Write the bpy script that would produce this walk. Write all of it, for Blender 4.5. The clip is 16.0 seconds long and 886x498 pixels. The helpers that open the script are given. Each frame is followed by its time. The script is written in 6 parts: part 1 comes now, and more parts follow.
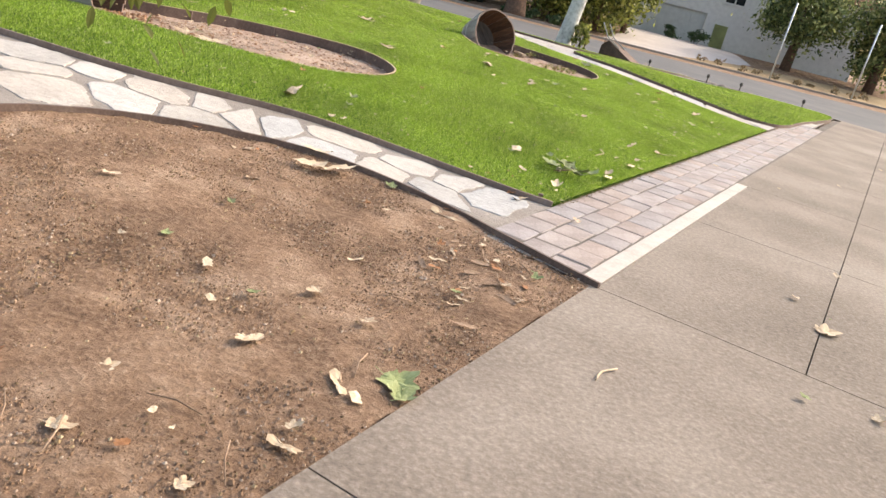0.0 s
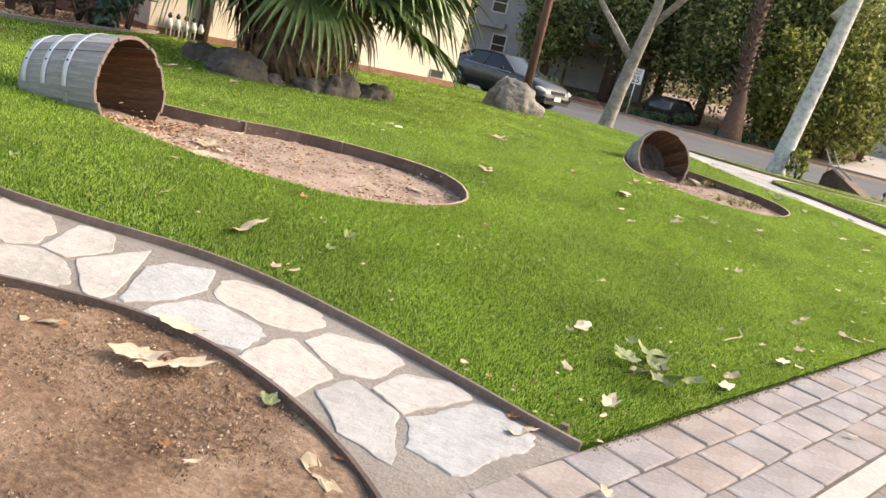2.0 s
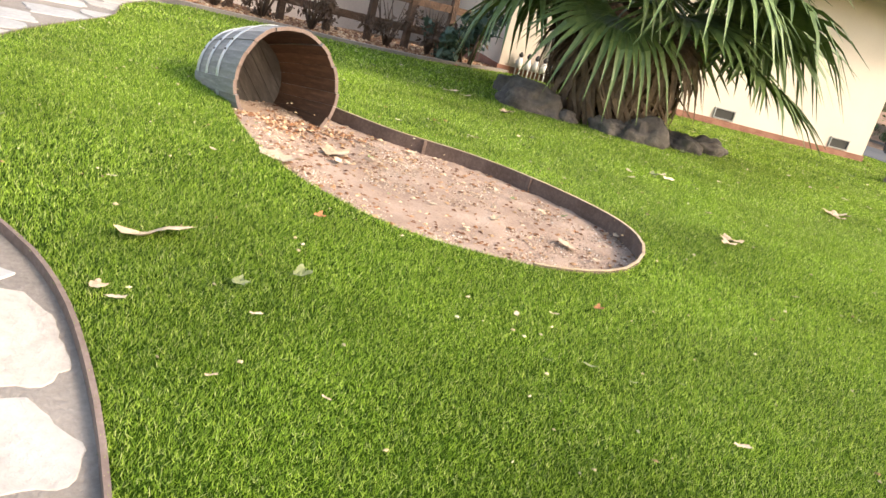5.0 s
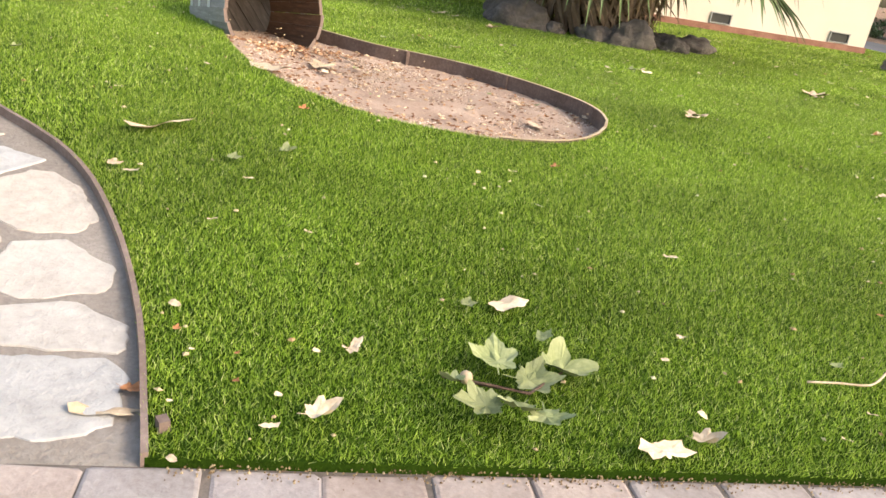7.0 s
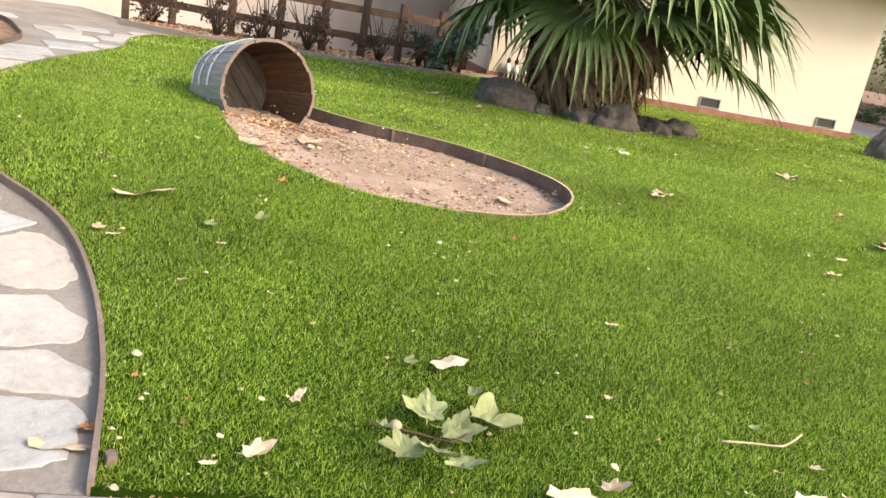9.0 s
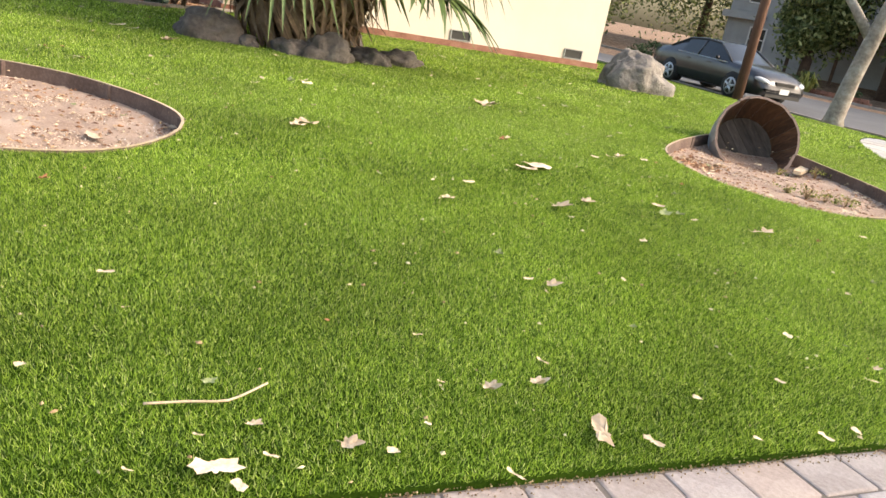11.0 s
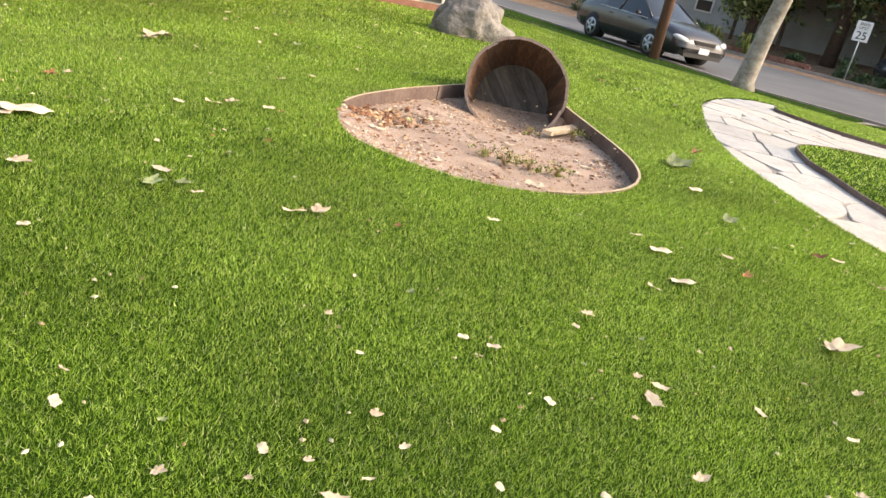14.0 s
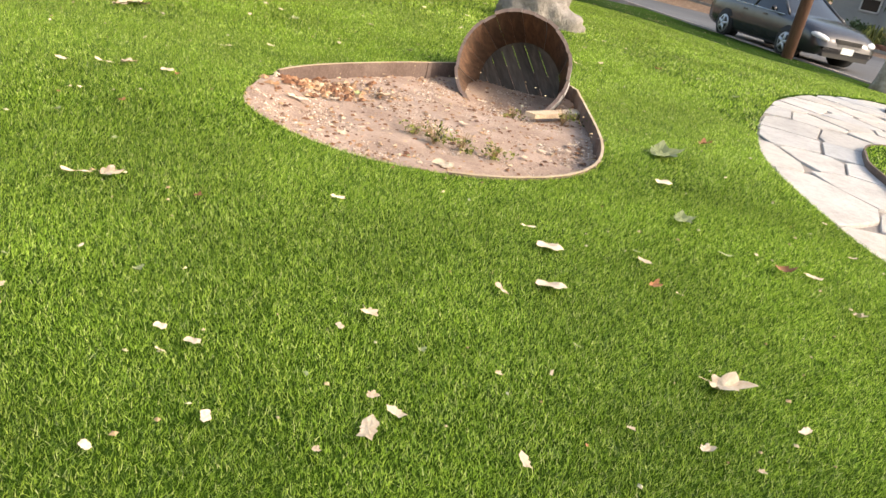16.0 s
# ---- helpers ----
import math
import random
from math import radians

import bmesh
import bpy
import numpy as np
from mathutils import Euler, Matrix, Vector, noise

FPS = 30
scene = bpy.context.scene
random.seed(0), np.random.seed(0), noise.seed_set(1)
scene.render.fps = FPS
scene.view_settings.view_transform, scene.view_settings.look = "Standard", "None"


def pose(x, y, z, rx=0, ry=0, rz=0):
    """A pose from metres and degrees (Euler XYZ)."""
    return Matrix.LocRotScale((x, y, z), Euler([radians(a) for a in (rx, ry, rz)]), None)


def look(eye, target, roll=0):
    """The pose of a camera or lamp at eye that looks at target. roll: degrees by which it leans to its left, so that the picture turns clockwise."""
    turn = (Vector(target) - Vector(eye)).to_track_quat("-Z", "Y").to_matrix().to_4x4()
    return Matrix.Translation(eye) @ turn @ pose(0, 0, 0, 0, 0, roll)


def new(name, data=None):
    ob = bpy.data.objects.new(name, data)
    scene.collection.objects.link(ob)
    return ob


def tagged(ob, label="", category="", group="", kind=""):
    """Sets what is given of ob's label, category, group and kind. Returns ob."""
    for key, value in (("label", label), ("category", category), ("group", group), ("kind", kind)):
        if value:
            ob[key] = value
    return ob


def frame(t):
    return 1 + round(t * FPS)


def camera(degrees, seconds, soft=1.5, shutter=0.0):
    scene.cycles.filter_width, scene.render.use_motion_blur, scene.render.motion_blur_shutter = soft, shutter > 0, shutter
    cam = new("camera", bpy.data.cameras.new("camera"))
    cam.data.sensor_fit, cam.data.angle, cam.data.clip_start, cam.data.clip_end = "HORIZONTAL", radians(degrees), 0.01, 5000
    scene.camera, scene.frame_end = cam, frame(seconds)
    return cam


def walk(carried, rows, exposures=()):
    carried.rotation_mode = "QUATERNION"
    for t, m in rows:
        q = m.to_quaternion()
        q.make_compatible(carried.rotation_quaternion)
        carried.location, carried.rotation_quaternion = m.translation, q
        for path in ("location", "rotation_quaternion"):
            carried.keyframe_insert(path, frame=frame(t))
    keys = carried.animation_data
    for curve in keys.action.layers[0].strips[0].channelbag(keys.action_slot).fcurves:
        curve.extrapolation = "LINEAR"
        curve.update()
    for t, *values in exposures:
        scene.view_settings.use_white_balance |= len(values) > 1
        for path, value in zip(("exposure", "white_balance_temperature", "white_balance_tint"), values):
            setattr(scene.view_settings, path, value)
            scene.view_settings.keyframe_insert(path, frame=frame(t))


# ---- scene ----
import collections

# the plan below is drawn large: one of its units is this many metres
UNIT = 0.82
cam = camera(59.3, 16.0)
PATH = [
    (0, (1.016, 0.523, 1.129), (1.005, 2.409, 0.465), 14.3),
    (0.5, (1.236, 1.152, 1.141), (1.05, 3.034, 0.491), 13.4),
    (1, (1.491, 1.689, 1.166), (1.079, 3.566, 0.614), 12.8),
    (1.5, (1.675, 2.237, 1.19), (1.166, 4.101, 0.672), 13.5),
    (2, (1.81, 2.798, 1.19), (1.209, 4.636, 0.68), 13.5),
    (2.5, (1.936, 3.291, 1.186), (1.231, 5.089, 0.666), 13.5),
    (3, (2.011, 3.837, 1.171), (1.185, 5.574, 0.622), 13.9),
    (3.5, (2.119, 4.386, 1.172), (0.983, 5.922, 0.581), 14.2),
    (4, (2.212, 4.889, 1.174), (1.076, 6.443, 0.634), 14.3),
    (4.5, (2.322, 5.209, 1.176), (1.036, 6.643, 0.638), 16.2),
    (4.7, (2.36, 5.264, 1.165), (0.915, 6.522, 0.593), 16.6),
    (6.8, (2.978, 5.221, 1.04), (1.534, 6.4, 0.316), 10.6),
    (7, (3.053, 5.162, 1.019), (1.605, 6.322, 0.271), 9.9),
    (7.5, (3.25, 5.065, 0.977), (1.735, 6.104, 0.186), 10.0),
    (8, (3.268, 5.018, 1.092), (1.694, 6.03, 0.386), 11.3),
    (8.2, (3.279, 5.032, 1.108), (1.693, 6.062, 0.457), 11.7),
    (10.3, (3.643, 5.898, 1.101), (2.365, 7.317, 0.505), 9.0),
    (10.5, (3.703, 6.069, 1.086), (2.465, 7.52, 0.483), 9.4),
    (11, (3.852, 6.486, 1.127), (2.655, 7.961, 0.503), 10.7),
    (11.5, (4.003, 6.955, 1.157), (2.831, 8.443, 0.517), 11.5),
    (12, (4.234, 7.382, 1.161), (3.082, 8.88, 0.507), 11.8),
    (12.5, (4.371, 7.834, 1.158), (3.239, 9.341, 0.492), 11.8),
    (13, (4.494, 8.335, 1.173), (3.384, 9.853, 0.492), 12.0),
    (13.5, (4.671, 8.812, 1.18), (3.563, 10.325, 0.487), 12.2),
    (14, (4.749, 9.334, 1.218), (3.631, 10.835, 0.511), 12.6),
    (14.5, (4.947, 9.787, 1.225), (3.765, 11.23, 0.506), 12.7),
    (15, (5.129, 10.204, 1.213), (3.899, 11.62, 0.518), 12.3),
    (15.5, (5.176, 10.517, 1.191), (3.873, 11.855, 0.478), 12.1),
    (16, (5.309, 10.725, 1.185), (3.943, 11.964, 0.413), 12.0),
]
walk(cam, [(t, look(Vector(eye) * UNIT, Vector(target) * UNIT, roll)) for t, eye, target, roll in PATH], exposures=[(0.0, 1.26, 6900, 12), (3.0, 1.28, 6900, 12), (4.2, 1.48, 6900, 12), (7.0, 1.3, 6900, 12), (7.5, 1.16, 6900, 12), (8.2, 1.2, 6900, 12), (10.5, 1.4, 6900, 12), (16.0, 1.38, 6900, 12)])

# ---- world and light ----
SUN = Vector((0.72, 0.42, 0.62)).normalized()
world = bpy.data.worlds.new("sky")
scene.world = world
world.use_nodes = True
wn, wl = world.node_tree.nodes, world.node_tree.links
sky = wn.new("ShaderNodeTexSky")
sky.sky_type, sky.sun_disc = 'NISHITA', False
sky.sun_elevation = math.asin(SUN.z)
sky.sun_rotation = math.atan2(SUN.x, SUN.y)
sky.air_density, sky.dust_density = 1.4, 4.0
wl.new(sky.outputs[0], wn["Background"].inputs[0])
wn["Background"].inputs[1].default_value = 0.15
sun = new("sun", bpy.data.lights.new("sun", 'SUN'))
sun.data.energy, sun.data.angle, sun.data.color = 1.25, radians(14), (1.0, 0.93, 0.82)
sun.matrix_world = look(SUN * 30, (0, 0, 0))


# ---- materials ----
def material(name, rough=0.8, metal=0.0, gloss=0.5):
    m = bpy.data.materials.new(name)
    m.use_nodes = True
    b = m.node_tree.nodes["Principled BSDF"]
    b.inputs["Roughness"].default_value, b.inputs["Metallic"].default_value = rough, metal
    b.inputs["Specular IOR Level"].default_value = gloss
    return m, m.node_tree.nodes, m.node_tree.links, b


def noise_node(n, l, scale, detail=6.0, rough=0.6, coords="Object", stretch=None):
    tc = n.new("ShaderNodeTexCoord")
    t = n.new("ShaderNodeTexNoise")
    t.inputs["Scale"].default_value, t.inputs["Detail"].default_value, t.inputs["Roughness"].default_value = scale, detail, rough
    if stretch:
        mp = n.new("ShaderNodeMapping")
        mp.inputs["Scale"].default_value = stretch
        l.new(tc.outputs[coords], mp.inputs[0])
        l.new(mp.outputs[0], t.inputs["Vector"])
    else:
        l.new(tc.outputs[coords], t.inputs["Vector"])
    return t.outputs["Fac"]


def ramp(n, l, fac, stops):
    r = n.new("ShaderNodeValToRGB")
    while len(r.color_ramp.elements) < len(stops):
        r.color_ramp.elements.new(0.5)
    for e, (p, c) in zip(r.color_ramp.elements, stops):
        e.position, e.color = p, (*c, 1)
    l.new(fac, r.inputs[0])
    return r.outputs[0]


def mix(n, l, fac, a, b, mode='MIX'):
    x = n.new("ShaderNodeMix")
    x.data_type, x.blend_type = 'RGBA', mode
    for sock, v in ((x.inputs[0], fac), (x.inputs[6], a), (x.inputs[7], b)):
        if isinstance(v, bpy.types.NodeSocket):
            l.new(v, sock)
        elif isinstance(v, tuple):
            sock.default_value = (*v, 1)
        else:
            sock.default_value = v
    return x.outputs[2]


def bump(n, l, b, height, strength=0.4, distance=0.02):
    k = n.new("ShaderNodeBump")
    k.inputs["Strength"].default_value, k.inputs["Distance"].default_value = strength, distance
    l.new(height, k.inputs["Height"])
    l.new(k.outputs[0], b.inputs["Normal"])


def mottled(name, dark, mid, light, big=1.5, fine=40.0, rough=0.85, relief=0.4, depth=0.01, metal=0.0, stretch=None, vary=0.0, coords="Object", fine_amount=0.5, tints=(), gloss=0.5):
    """Two scales of colour variation, fine relief and, for repeats, a shift of brightness from piece to piece."""
    m, n, l, b = material(name, rough, metal, gloss)
    f1 = noise_node(n, l, big, 5, 0.6, coords, stretch)
    f2 = noise_node(n, l, fine, 6, 0.7, coords, stretch)
    c1 = ramp(n, l, f1, [(0.3, dark), (0.5, mid), (0.7, light)])
    c2 = ramp(n, l, f2, [(0.3, dark), (0.52, mid), (0.72, light)])
    c = mix(n, l, fine_amount, c1, c2)
    if vary:
        oi = n.new("ShaderNodeObjectInfo")
        v = n.new("ShaderNodeMapRange")
        v.inputs[3].default_value, v.inputs[4].default_value = 1 - vary, 1 + vary
        l.new(oi.outputs["Random"], v.inputs[0])
        hs = n.new("ShaderNodeHueSaturation")
        l.new(v.outputs[0], hs.inputs["Value"])
        l.new(c, hs.inputs["Color"])
        c = hs.outputs[0]
    if tints:
        oi = n.new("ShaderNodeObjectInfo")
        c = mix(n, l, 1.0, c, ramp(n, l, oi.outputs["Random"], [(k / (len(tints) - 1), t) for k, t in enumerate(tints)]), 'MULTIPLY')
    l.new(c, b.inputs["Base Color"])
    bump(n, l, b, f2, relief, depth)
    return m


def plain(name, colour, rough=0.5, metal=0.0):
    return mottled(name, tuple(0.8 * c for c in colour), colour, tuple(min(1, 1.15 * c) for c in colour), 3, 60, rough, 0.15, 0.003, metal)


M_earth = mottled("dry earth", (0.075, 0.043, 0.026), (0.255, 0.160, 0.102), (0.52, 0.375, 0.265), 3.2, 38, 0.95, 1.0, 0.02, gloss=0.2)
M_sand = mottled("coarse sand", (0.20, 0.125, 0.09), (0.35, 0.245, 0.18), (0.53, 0.405, 0.32), 3, 70, 0.95, 0.7, 0.012)
M_turf = mottled("turf ground", (0.010, 0.024, 0.002), (0.022, 0.050, 0.004), (0.045, 0.085, 0.008), 1.1, 90, 0.95, 0.6, 0.02, gloss=0.04)
M_concrete = mottled("driveway concrete", (0.10, 0.080, 0.063), (0.22, 0.182, 0.15), (0.37, 0.32, 0.272), 0.8, 42, 0.9, 0.7, 0.006, fine_amount=0.55, gloss=0.3)
M_mortar = mottled("path mortar", (0.17, 0.145, 0.125), (0.27, 0.235, 0.205), (0.37, 0.33, 0.295), 2, 50, 0.95, 0.9, 0.012)
M_flag = mottled("pale flagstone", (0.31, 0.288, 0.268), (0.45, 0.425, 0.40), (0.55, 0.525, 0.495), 4, 22, 0.85, 0.8, 0.012, fine_amount=0.5, gloss=0.3, vary=0.1, tints=((1.0, 0.97, 0.92), (0.90, 0.95, 1.0), (1.0, 0.99, 0.97), (0.95, 0.90, 0.84), (1.0, 1.0, 1.0)))
M_paver = mottled("tumbled paver", (0.20, 0.165, 0.15), (0.34, 0.295, 0.275), (0.46, 0.415, 0.39), 4, 45, 0.9, 0.7, 0.007, vary=0.10, tints=((1.0, 0.90, 0.84), (0.94, 0.95, 0.97), (0.88, 0.93, 0.99), (1.0, 0.93, 0.88), (0.86, 0.88, 0.93), (0.97, 0.95, 0.94)))
M_strip = mottled("white mortar strip", (0.32, 0.28, 0.24), (0.46, 0.41, 0.37), (0.56, 0.52, 0.48), 4, 50, 0.85, 0.3, 0.004)
M_board = mottled("edging board", (0.06, 0.038, 0.03), (0.125, 0.083, 0.067), (0.21, 0.155, 0.13), 4, 50, 0.8, 0.4, 0.004)
M_board_worn = mottled("worn edging board", (0.11, 0.075, 0.06), (0.19, 0.135, 0.112), (0.29, 0.22, 0.19), 4, 50, 0.8, 0.4, 0.004)
M_asphalt = mottled("asphalt", (0.065, 0.066, 0.07), (0.10, 0.10, 0.105), (0.15, 0.15, 0.152), 0.4, 40, 0.9, 0.4, 0.006)
M_stucco = mottled("cream stucco", (0.62, 0.53, 0.43), (0.69, 0.60, 0.50), (0.75, 0.67, 0.57), 0.7, 45, 0.9, 0.4, 0.006)
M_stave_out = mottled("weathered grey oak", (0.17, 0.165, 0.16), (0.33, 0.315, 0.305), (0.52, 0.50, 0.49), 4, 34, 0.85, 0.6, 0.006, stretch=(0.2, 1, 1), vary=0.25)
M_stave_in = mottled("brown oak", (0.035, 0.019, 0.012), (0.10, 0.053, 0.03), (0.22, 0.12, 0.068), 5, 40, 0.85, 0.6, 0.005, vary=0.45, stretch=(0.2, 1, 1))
M_head = mottled("grey barrel head", (0.035, 0.028, 0.023), (0.078, 0.064, 0.053), (0.15, 0.125, 0.105), 5, 40, 0.85, 0.5, 0.005, vary=0.4, stretch=(1, 1, 0.2))
M_hoop = mottled("galvanised hoop", (0.42, 0.45, 0.47), (0.55, 0.58, 0.60), (0.68, 0.70, 0.72), 4, 50, 0.45, 0.15, 0.002, metal=0.6)
M_rock = mottled("boulder", (0.12, 0.10, 0.09), (0.25, 0.22, 0.19), (0.38, 0.34, 0.30), 2.2, 14, 0.92, 0.9, 0.04)
M_bark = mottled("sycamore bark", (0.12, 0.095, 0.07), (0.31, 0.265, 0.22), (0.54, 0.50, 0.44), 3.6, 9, 0.9, 0.7, 0.02)
M_frond = mottled("palm green", (0.055, 0.095, 0.026), (0.11, 0.165, 0.05), (0.20, 0.25, 0.09), 1.5, 12, 0.42, 0.2, 0.004, vary=0.3)
M_dark = plain("dark iron", (0.03, 0.028, 0.026), 0.6)
M_darkrock = mottled("dark stone", (0.05, 0.042, 0.038), (0.12, 0.10, 0.088), (0.21, 0.18, 0.155), 2.5, 16, 0.92, 0.9, 0.03)
M_fibre = mottled("palm fibre", (0.045, 0.026, 0.018), (0.10, 0.06, 0.04), (0.20, 0.12, 0.075), 6, 40, 0.9, 0.8, 0.02, vary=0.3)
M_deadfrond = mottled("dead frond", (0.07, 0.042, 0.025), (0.15, 0.095, 0.058), (0.30, 0.21, 0.135), 2, 14, 0.8, 0.3, 0.004, vary=0.35)
M_leafdry = mottled("dry leaf", (0.32, 0.21, 0.12), (0.51, 0.39, 0.26), (0.66, 0.56, 0.42), 6, 60, 0.75, 0.4, 0.003, vary=0.2)
M_leafgreen = mottled("pale green leaf", (0.13, 0.16, 0.06), (0.23, 0.26, 0.115), (0.37, 0.39, 0.21), 9, 50, 0.75, 0.5, 0.004, vary=0.25, gloss=0.3)
M_leafrust = mottled("rust leaf", (0.16, 0.06, 0.025), (0.30, 0.13, 0.05), (0.45, 0.24, 0.11), 6, 60, 0.8, 0.4, 0.003, vary=0.3)
M_barkbrown = mottled("brown bark", (0.13, 0.08, 0.05), (0.26, 0.17, 0.11), (0.44, 0.33, 0.23), 5, 50, 0.85, 0.5, 0.004, vary=0.3)
M_barkchip = mottled("pale bark chip", (0.38, 0.27, 0.17), (0.58, 0.46, 0.32), (0.72, 0.62, 0.48), 5, 50, 0.8, 0.4, 0.003, vary=0.2, gloss=0.25)
M_brickred = mottled("red brick", (0.14, 0.06, 0.04), (0.24, 0.11, 0.075), (0.34, 0.18, 0.13), 4, 40, 0.9, 0.4, 0.005, vary=0.2)
M_white = plain("white paint", (0.62, 0.60, 0.57), 0.6)
M_greywood = mottled("grey siding", (0.24, 0.24, 0.23), (0.33, 0.33, 0.32), (0.42, 0.42, 0.41), 1, 30, 0.8, 0.3, 0.005)
M_rooftile = mottled("clay roof tile", (0.22, 0.10, 0.06), (0.36, 0.18, 0.11), (0.48, 0.28, 0.19), 2, 20, 0.9, 0.4, 0.01, vary=0.2)
M_glass = plain("dark window glass", (0.02, 0.022, 0.025), 0.06)
M_rust = mottled("rusty steel", (0.05, 0.03, 0.025), (0.11, 0.065, 0.05), (0.20, 0.12, 0.08), 4, 30, 0.7, 0.3, 0.004, metal=0.3)
M_bush = mottled("bush leaves", (0.02, 0.04, 0.012), (0.05, 0.085, 0.025), (0.11, 0.15, 0.06), 1.5, 8, 0.7, 0.1, 0.003)
M_twigs = mottled("bare brown twigs", (0.04, 0.025, 0.018), (0.10, 0.065, 0.045), (0.2, 0.13, 0.09), 2, 12, 0.9, 0.2, 0.003)
M_whitebark = mottled("white peeling bark", (0.17, 0.15, 0.13), (0.62, 0.60, 0.57), (0.80, 0.78, 0.75), 3.0, 7, 0.85, 0.5, 0.01, fine_amount=0.65)
M_post = mottled("red-brown pole", (0.07, 0.032, 0.02), (0.14, 0.07, 0.045), (0.22, 0.12, 0.08), 4, 30, 0.85, 0.4, 0.005, stretch=(1, 1, 0.15))
M_drygrass = mottled("dry grass", (0.20, 0.13, 0.06), (0.33, 0.23, 0.12), (0.45, 0.34, 0.20), 1, 12, 0.95, 0.6, 0.02)
M_bluegreen = mottled("blue-green leaves", (0.03, 0.06, 0.045), (0.07, 0.12, 0.085), (0.14, 0.20, 0.15), 2, 10, 0.6, 0.1, 0.003)
M_pinkwall = mottled("pale render", (0.42, 0.36, 0.32), (0.55, 0.48, 0.43), (0.64, 0.57, 0.52), 0.6, 25, 0.9, 0.3, 0.005)
M_signwhite = plain("sign white", (0.75, 0.75, 0.73), 0.5)
M_lens = plain("clear lens", (0.55, 0.56, 0.57), 0.1)
M_rim = plain("silver rim", (0.45, 0.45, 0.46), 0.35, 0.6)
M_tyre = plain("black rubber", (0.018, 0.018, 0.018), 0.85)
M_garage = plain("garage door paint", (0.50, 0.50, 0.47), 0.6)
M_grit = mottled("dark grit", (0.06, 0.05, 0.04), (0.12, 0.10, 0.085), (0.2, 0.17, 0.15), 4, 60, 0.95, 0.5, 0.006)


def island_mix(name, stops, rough=0.85, through_light=0.0, gloss=0.5):
    """Colour that changes from piece to piece within one mesh, and slowly over the ground."""
    m, n, l, b = material(name, rough, 0.0, gloss)
    g = n.new("ShaderNodeNewGeometry")
    c = ramp(n, l, g.outputs["Random Per Island"], stops)
    f = noise_node(n, l, 0.9, 4, 0.6)
    r = n.new("ShaderNodeMapRange")
    r.inputs[1].default_value, r.inputs[2].default_value, r.inputs[3].default_value, r.inputs[4].default_value = 0.3, 0.7, 0.75, 1.25
    l.new(f, r.inputs[0])
    hs = n.new("ShaderNodeHueSaturation")
    l.new(r.outputs[0], hs.inputs["Value"])
    l.new(c, hs.inputs["Color"])
    l.new(hs.outputs[0], b.inputs["Base Color"])
    if through_light:
        # thin blades pass part of the light on
        tr, mx = n.new("ShaderNodeBsdfTranslucent"), n.new("ShaderNodeMixShader")
        l.new(hs.outputs[0], tr.inputs[0])
        mx.inputs[0].default_value = through_light
        l.new(b.outputs[0], mx.inputs[1])
        l.new(tr.outputs[0], mx.inputs[2])
        l.new(mx.outputs[0], n["Material Output"].inputs[0])
    return m


M_crumb = island_mix("soil crumbs", [(0.0, (0.15, 0.09, 0.055)), (0.5, (0.28, 0.18, 0.115)), (0.85, (0.37, 0.26, 0.18)), (1.0, (0.52, 0.42, 0.33))], 0.95, gloss=0.15)
M_grain = island_mix("sand grit", [(0.0, (0.20, 0.13, 0.09)), (0.5, (0.42, 0.31, 0.23)), (0.9, (0.58, 0.47, 0.38)), (1.0, (0.72, 0.66, 0.60))], 0.95)
M_litter = island_mix("leaf litter", [(0.0, (0.10, 0.04, 0.02)), (0.4, (0.24, 0.11, 0.05)), (0.8, (0.42, 0.27, 0.15)), (1.0, (0.62, 0.50, 0.36))], 0.85)
M_litter2 = island_mix("thatch", [(0.0, (0.10, 0.06, 0.03)), (0.6, (0.24, 0.16, 0.08)), (1.0, (0.46, 0.36, 0.22))], 0.9)
M_leafdry_bits = island_mix("pale bits", [(0.0, (0.28, 0.18, 0.09)), (0.5, (0.46, 0.36, 0.22)), (1.0, (0.58, 0.54, 0.36))], 0.85, gloss=0.2)
M_grass = island_mix("turf blades", [(0.0, (0.035, 0.075, 0.007)), (0.35, (0.15, 0.265, 0.021)), (0.72, (0.35, 0.52, 0.048)), (0.92, (0.56, 0.70, 0.13)), (1.0, (0.80, 0.82, 0.38))], 0.42, 0.48, 0.5)
M_leaves = island_mix("tree leaves", [(0.0, (0.03, 0.05, 0.014)), (0.5, (0.15, 0.19, 0.06)), (0.85, (0.32, 0.35, 0.13)), (1.0, (0.50, 0.50, 0.24))], 0.55, 0.42)
M_leaves_pale = island_mix("yellow-green leaves", [(0.0, (0.04, 0.055, 0.012)), (0.5, (0.20, 0.225, 0.045)), (0.85, (0.36, 0.37, 0.09)), (1.0, (0.52, 0.50, 0.17))], 0.55, 0.5)
M_carpaint = plain("dark grey car paint", (0.075, 0.075, 0.08), 0.2, 0.55)


# ---- plan ----
OX, OY = 1.62, 5.58
AX, AY = 0.436, 0.900


def at_uv(u, v):
    """A place from metres along the driveway and metres to the lawn's side of its edge."""
    return OX + AX * u - AY * v, OY + AY * u + AX * v


def smooth(t):
    t = np.clip(t, 0, 1)
    return t * t * (3 - 2 * t)


def road_edge(x):
    x = np.asarray(x, float)
    q = np.clip(x - 7, 0, 14)
    return 31.3 + 0.46 * np.clip(-2.5 - x, 0, 60) - 0.085 * q * q - 2.4 * np.clip(x - 21, 0, 500)


